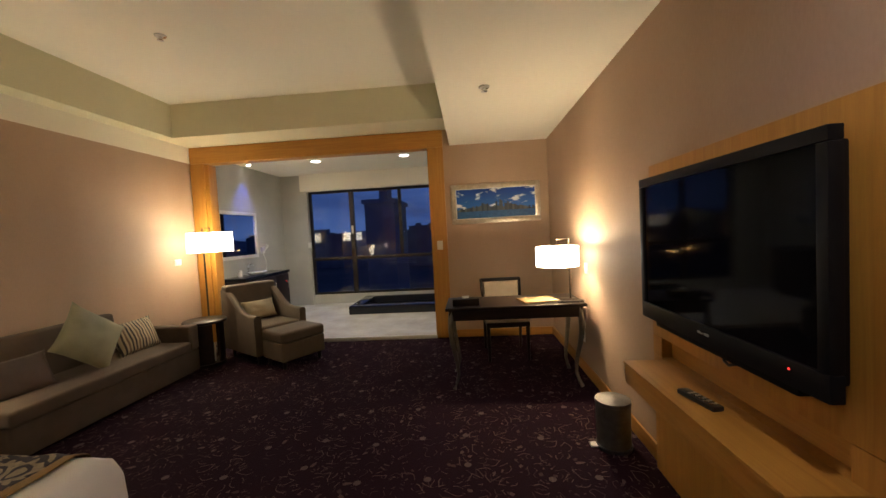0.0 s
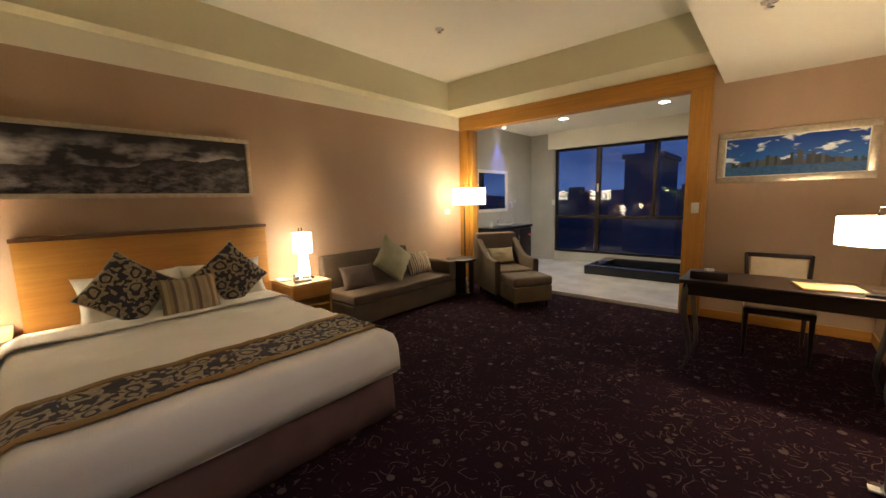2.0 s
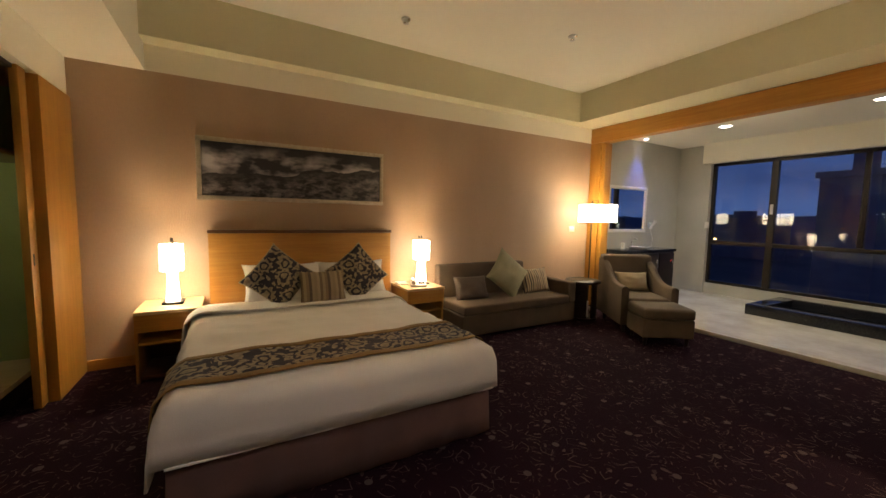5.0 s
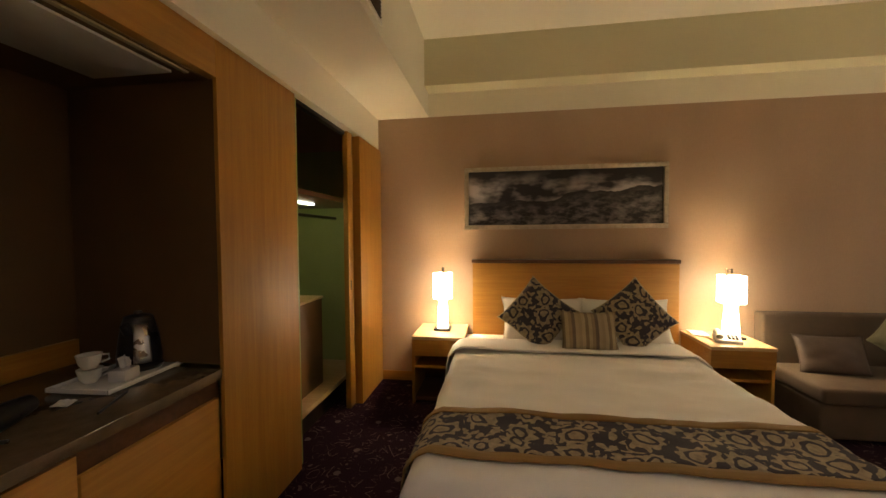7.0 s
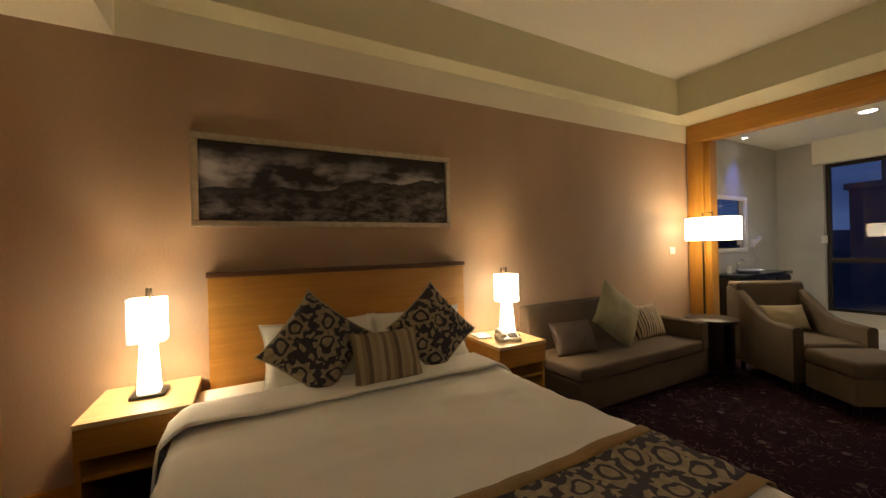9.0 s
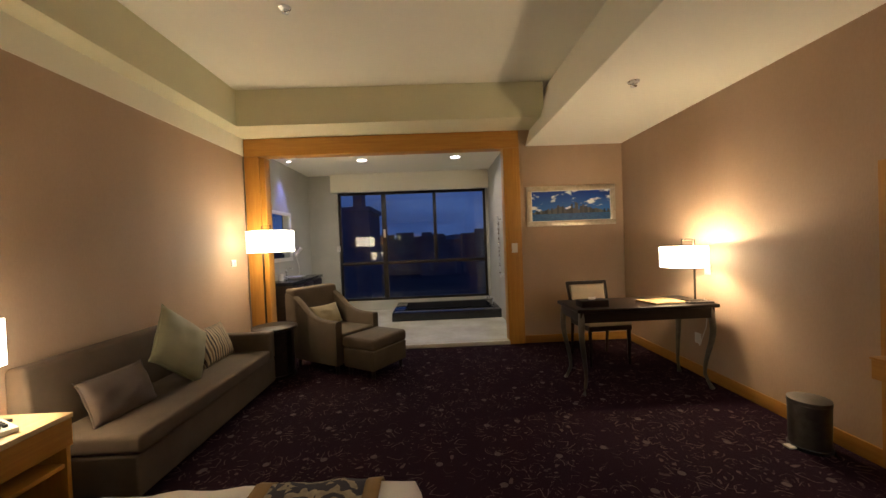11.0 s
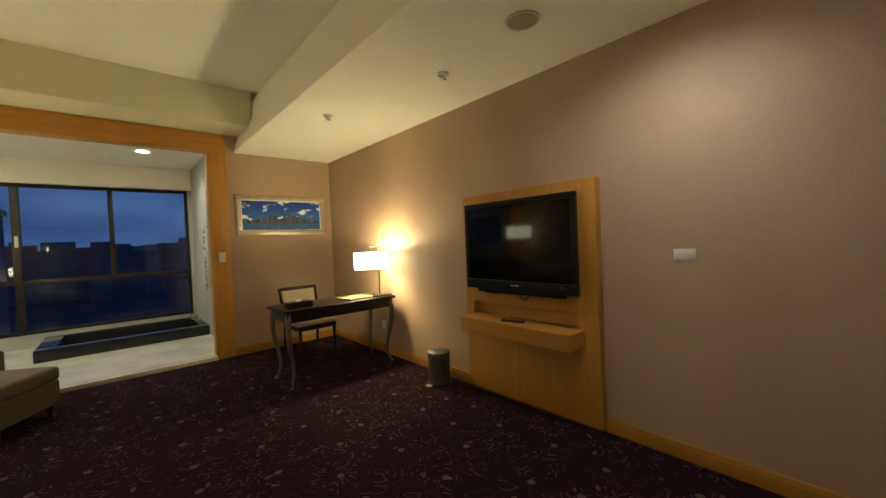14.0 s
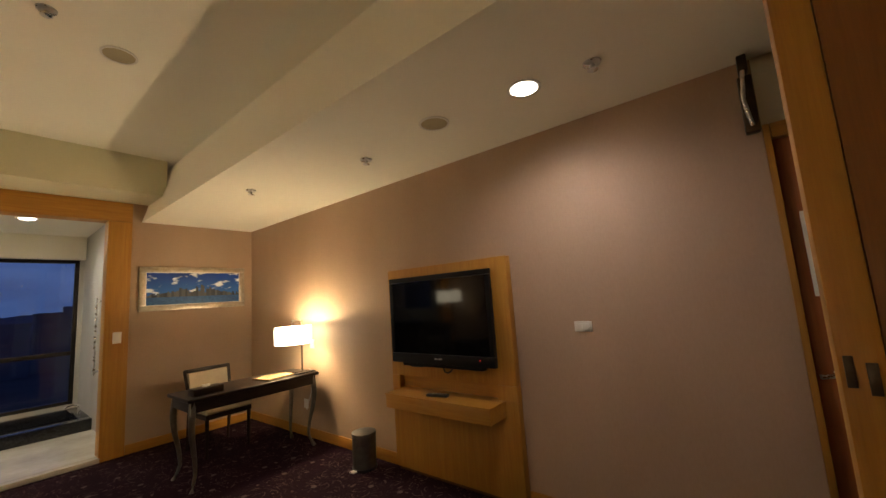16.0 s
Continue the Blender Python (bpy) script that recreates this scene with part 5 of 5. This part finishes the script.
# ---- desk ----


def cabriole(x, y, sx, sy, h):
    pts, rad = [], []
    for i in range(13):
        u = i / 12
        z = h * (1 - u)
        out = 0.028 * math.sin(u * math.pi * 1.9) - 0.02 * u + (0.04 * max(0, u - 0.85) / 0.15)
        pts.append((x + sx * out, y + sy * out, z))
        rad.append(0.030 - 0.017 * min(1, u * 1.15) + (0.006 if u > 0.95 else 0))
    return bm_tube(pts, rad, 10)


def desk():
    d = thing("writing_desk", pose(0, 0, 0), "dark espresso writing desk on curved pewter legs", "desk")
    x0, x1, y0, y1 = 3.58, 4.80, -1.74, -1.20
    part("desktop", bm_box((x0, y0, 0.715), (x1, y1, 0.745), 0.008, 3), M_DARKWOOD, d)
    part("apron", bm_box((x0 + 0.03, y0 + 0.025, 0.625), (x1 - 0.03, y0 + 0.045, 0.713), 0.003), M_DARKWOOD, d)
    part("apron", bm_box((x0 + 0.03, y1 - 0.045, 0.625), (x1 - 0.03, y1 - 0.025, 0.713), 0.003), M_DARKWOOD, d)
    part("apron", bm_box((x0 + 0.03, y0 + 0.047, 0.625), (x0 + 0.05, y1 - 0.047, 0.713), 0.003), M_DARKWOOD, d)
    part("apron", bm_box((x1 - 0.05, y0 + 0.047, 0.625), (x1 - 0.03, y1 - 0.047, 0.713), 0.003), M_DARKWOOD, d)
    for x, sx in ((x0 + 0.055, -1), (x1 - 0.055, 1)):
        for y, sy in ((y0 + 0.055, -1), (y1 - 0.055, 1)):
            part("leg", cabriole(x, y, sx * 0.7, sy * 0.7, 0.712), M_PEWTER, d, "curved pewter leg")
    z = 0.747
    f = thing("stationery_folder", pose(4.42, -1.52, z, 0, 0, 12), "cream leather stationery folder on the desk", "folder")
    part("cover", bm_box((-0.16, -0.12, 0.0), (0.16, 0.12, 0.012), 0.004), M_PAPER, f)
    part("spine", bm_box((-0.165, -0.12, 0.0), (-0.161, 0.12, 0.014), 0.001), M_GOLD, f)
    t = thing("tissue_box", pose(3.76, -1.60, z, 0, 0, 3), "dark tissue box holder on the desk corner", "tissue box")
    part("box", bm_box((-0.12, -0.065, 0), (0.12, 0.065, 0.06), 0.006), M_DARKWOOD, t)
    part("tissue", bm_pillow(0.07, 0.03, 0.02, 8, 0.02), M_WPAPER, t, "white tissue tip").matrix_basis = pose(0, 0, 0.068)
    cord = solid("lamp_cord", bm_tube([(4.79, -1.56, 0.762), (4.84, -1.54, 0.74), (4.85, -1.50, 0.50), (4.84, -1.42, 0.30), (4.855, -1.35, 0.35)], 0.004, 8), M_WHITEP, "white lamp cord hanging behind the desk", "cord")
    p = solid("pen_tray", bm_box((-0.11, -0.03, 0), (0.11, 0.03, 0.014), 0.004), M_BLACK, "black pen tray on the desk", "tray", pose(4.68, -1.66, z, 0, 0, 0))
    l = thing("desk_lamp", pose(4.69, -1.56, z), "lit desk lamp with a cream drum shade on a bronze stem", "lamp")
    part("base", bm_box((-0.07, -0.06, 0), (0.07, 0.06, 0.015), 0.004), M_BRONZE, l)
    part("stem", bm_tube([(0.02, 0, 0.015), (0.02, 0, 0.555), (-0.09, 0, 0.555), (-0.09, 0, 0.49)], 0.009), M_BRONZE, l)
    part("shade", bm_lathe([(0.185, 0.315), (0.185, 0.49), (0.181, 0.49), (0.181, 0.315), (0.185, 0.315)], 44, -0.09, -0.02, cap=False), M_SHADE, l, "glowing cream drum shade")


desk()


def desk_chair():
    c = thing("desk_chair", pose(4.18, -0.78, 0, 0, 0, 3), "dark wooden desk chair with cream upholstered seat and back", "chair")
    # faces -y
    part("seat", bm_box((-0.235, -0.24, 0.42), (0.235, 0.22, 0.49), 0.025, 3), M_CREAMSEAT, c, "cream padded seat")
    part("seat_frame", bm_box((-0.23, -0.235, 0.37), (0.23, 0.22, 0.418), 0.006), M_DARKWOOD, c)
    for x in (-0.21, 0.21):
        part("front_leg", bm_tube([(x, -0.21, 0), (x, -0.21, 0.37)], [0.014, 0.02], 8), M_DARKWOOD, c)
        part("back_post", bm_tube([(x, 0.27, 0), (x, 0.22, 0.40), (x * 1.04, 0.25, 0.63), (x * 1.1, 0.31, 0.83)], [0.015, 0.02, 0.018, 0.016], 8), M_DARKWOOD, c)
    part("top_rail", bm_box((-0.235, 0.295, 0.80), (0.235, 0.325, 0.84), 0.008), M_DARKWOOD, c)
    part("back_rail", bm_box((-0.22, 0.225, 0.535), (0.22, 0.25, 0.565), 0.006), M_DARKWOOD, c)
    bm = bm_box((-0.20, 0.225, 0.570), (0.20, 0.262, 0.795), 0.012, 3)
    for v in bm.verts:
        v.co.y += 0.055 * (v.co.z - 0.570) / 0.225
    part("back_pad", bm, M_CREAMSEAT, c, "cream padded back")


desk_chair()


def bin_():
    b = thing("waste_bin", pose(4.68, -2.60, 0), "small brushed steel pedal bin by the wall", "bin")
    part("body", bm_lathe([(0.10, 0.02), (0.105, 0.28), (0.10, 0.282)], 36), M_STEEL, b)
    part("base_ring", bm_lathe([(0.108, 0), (0.11, 0.018), (0.10, 0.02)], 36), M_BLACK, b)
    part("lid", bm_lathe([(0.108, 0.284), (0.106, 0.305), (0.06, 0.318), (0.001, 0.322)], 36), M_STEEL, b)
    part("pedal", bm_box((-0.15, -0.025, 0.006), (-0.10, 0.025, 0.016), 0.003), M_WHITEP, b)


bin_()

# ---- television unit ----


def television():
    p = thing("media_unit", pose(0, 0, 0), "tall maple television panel with a niche and a shelf", "wall unit")
    xa, xb = 4.815, XW - 0.002
    y0, y1 = -4.105, -2.87
    n0, n1, nz0, nz1 = -3.95, -2.96, 0.69, 0.795
    part("lower_board", bm_box((xa, y0, 0.03), (xb, y1, nz0 - 0.002), 0.003), M_WOOD, p)
    part("upper_board", bm_box((xa, y0, nz1), (xb, y1, 1.715), 0.003), M_WOOD, p)
    part("side_board", bm_box((xa, y0, nz0), (xb, n0, nz1 - 0.002), 0.0), M_WOOD, p)
    part("side_board", bm_box((xa, n1, nz0), (xb, y1, nz1 - 0.002), 0.0), M_WOOD, p)
    part("niche_back", bm_box((xb - 0.012, n0, nz0), (xb, n1, nz1 - 0.002)), M_WOODH, p)
    part("plinth", bm_box((xa + 0.02, y0 + 0.02, 0.0), (xb, y1 - 0.02, 0.028)), M_DARKTRIM, p)
    s = part("shelf", bm_box((4.605, -4.005, 0.58), (xa - 0.001, -3.0, 0.678), 0.003), M_WOODH, p)
    part("shelf_top", bm_box((4.60, -4.01, 0.680), (xa - 0.001, -2.995, 0.692), 0.002), M_WOODH, s)
    t = thing("television", pose(4.745, -3.505, 1.28, 0, 0, 0), "black flat-screen television switched off on the maple panel", "television")
    # screen faces -x
    part("back_case", bm_box((0.0, -0.475, -0.32), (0.045, 0.475, 0.32), 0.01), M_BLACKTV, t)
    part("mount", bm_box((0.046, -0.2, -0.15), (0.068, 0.2, 0.15)), M_BLACKTV, t)
    for a, b in (((-0.04, -0.510, 0.31), (-0.001, 0.510, 0.35)), ((-0.04, -0.510, -0.35), (-0.001, 0.510, -0.275)), ((-0.04, -0.510, -0.274), (-0.001, -0.475, 0.309)), ((-0.04, 0.475, -0.274), (-0.001, 0.510, 0.309))):
        part("bezel", bm_box(a, b, 0.004), M_BLACKTV, t)
    part("screen", bm_box((-0.032, -0.474, -0.273), (-0.004, 0.474, 0.308)), M_SCREEN, t, "dark glossy screen")
    part("standby_light", bm_lathe([(0.0028, 0), (0.0028, 0.002)], 12), M_LED, t, "red standby light").matrix_basis = pose(-0.0402, -0.39, -0.30, 0, -90, 0)
    part("badge", bm_box((-0.0415, -0.035, -0.312), (-0.0402, 0.035, -0.302)), M_CHROME, t, "small silver badge")
    part("speaker_bar", bm_box((-0.025, -0.40, -0.378), (0.03, 0.40, -0.351), 0.006), M_BLACKTV, t)
    bx = solid("sensor_box", bm_box((-0.03, -0.06, 0), (0.03, 0.06, 0.025), 0.004), M_BLACK, "small black sensor box below the television", "sensor box", pose(4.783, -3.22, 0.888))
    cb = solid("cable_loop", bm_tube([(4.795, -3.47, 0.90), (4.785, -3.50, 0.86), (4.782, -3.53, 0.855), (4.785, -3.56, 0.87), (4.795, -3.58, 0.90)], 0.006), M_BLACK, "black cable loop hanging below the television", "cable")
    r = thing("remote_control", pose(4.70, -3.48, 0.693, 0, 0, 12), "black remote control lying on the maple shelf", "remote control")
    part("body", bm_box((-0.024, -0.09, 0), (0.024, 0.09, 0.02), 0.006), M_BLACK, r)
    for i in range(3):
        for j in range(5):
            part("button", bm_box((-0.016 + i * 0.012, -0.07 + j * 0.025, 0.0202), (-0.008 + i * 0.012, -0.058 + j * 0.025, 0.0225), 0.001), M_CHROME, r)


television()

# ---- town outside at dusk ----


def outside():
    g = solid("ground", bm_box((-400, 12, -12.2), (400, 900, -12)), M_CITYG, "dark town ground at dusk", "", kind="structure")
    rng = random.Random(5)

    def block(x, y, w, d, h, label="dark apartment building at dusk"):
        b = thing("building", pose(x, y, -12), label, "building", "town buildings")
        part("wall", bm_box((-w / 2, -d / 2, 0), (w / 2, d / 2, h)), M_CITY, b)
        part("roof", bm_box((-w / 2 - 0.3, -d / 2 - 0.3, h), (w / 2 + 0.3, d / 2 + 0.3, h + 0.6)), M_CITY, b)
        part("stair_tower", bm_box((-w / 6, -d / 6, h + 0.6), (w / 8, d / 6, h + 3.2)), M_CITY, b)

    block(-8.6, 52, 4.2, 10, 18.0, "tall dark apartment building across the street")
    for i in range(34):
        y = rng.uniform(150, 420)
        x = rng.uniform(-0.9, 0.8) * y
        block(x, y, rng.uniform(12, 28), rng.uniform(10, 20), 11 + y * rng.uniform(0.005, 0.03))
    hill = bmesh.new()
    prev = None
    for i in range(80):
        x = -600 + 1200 * i / 79
        h = 8 + 7 * noise.noise(Vector((x * 0.008, 0.3, 0))) + 5 * noise.noise(Vector((x * 0.04, 2.3, 0)))
        col = [hill.verts.new((x, 560, -12)), hill.verts.new((x, 620, h)), hill.verts.new((x, 760, -12))]
        if prev:
            for k in range(2):
                hill.faces.new((prev[k], col[k], col[k + 1], prev[k + 1]))
        prev = col
    solid("backdrop", hill, M_CITY, "low dark hills on the horizon", "", kind="structure")
    for i in range(22):
        y = rng.uniform(60, 300)
        x = rng.uniform(-0.7, 0.7) * y
        s = thing("street_lamp", pose(x, y, -12), "distant street lamp glowing orange", "street lamp", "street lamps")
        part("post", bm_tube([(0, 0, 0), (0, 0, 7.5)], 0.12, 6), M_CITY, s)
        part("lamp_head", bm_lathe([(0.001, 7.5), (0.30, 7.65), (0.30, 7.9), (0.001, 8.0)], 10), M_STREET, s)


outside()
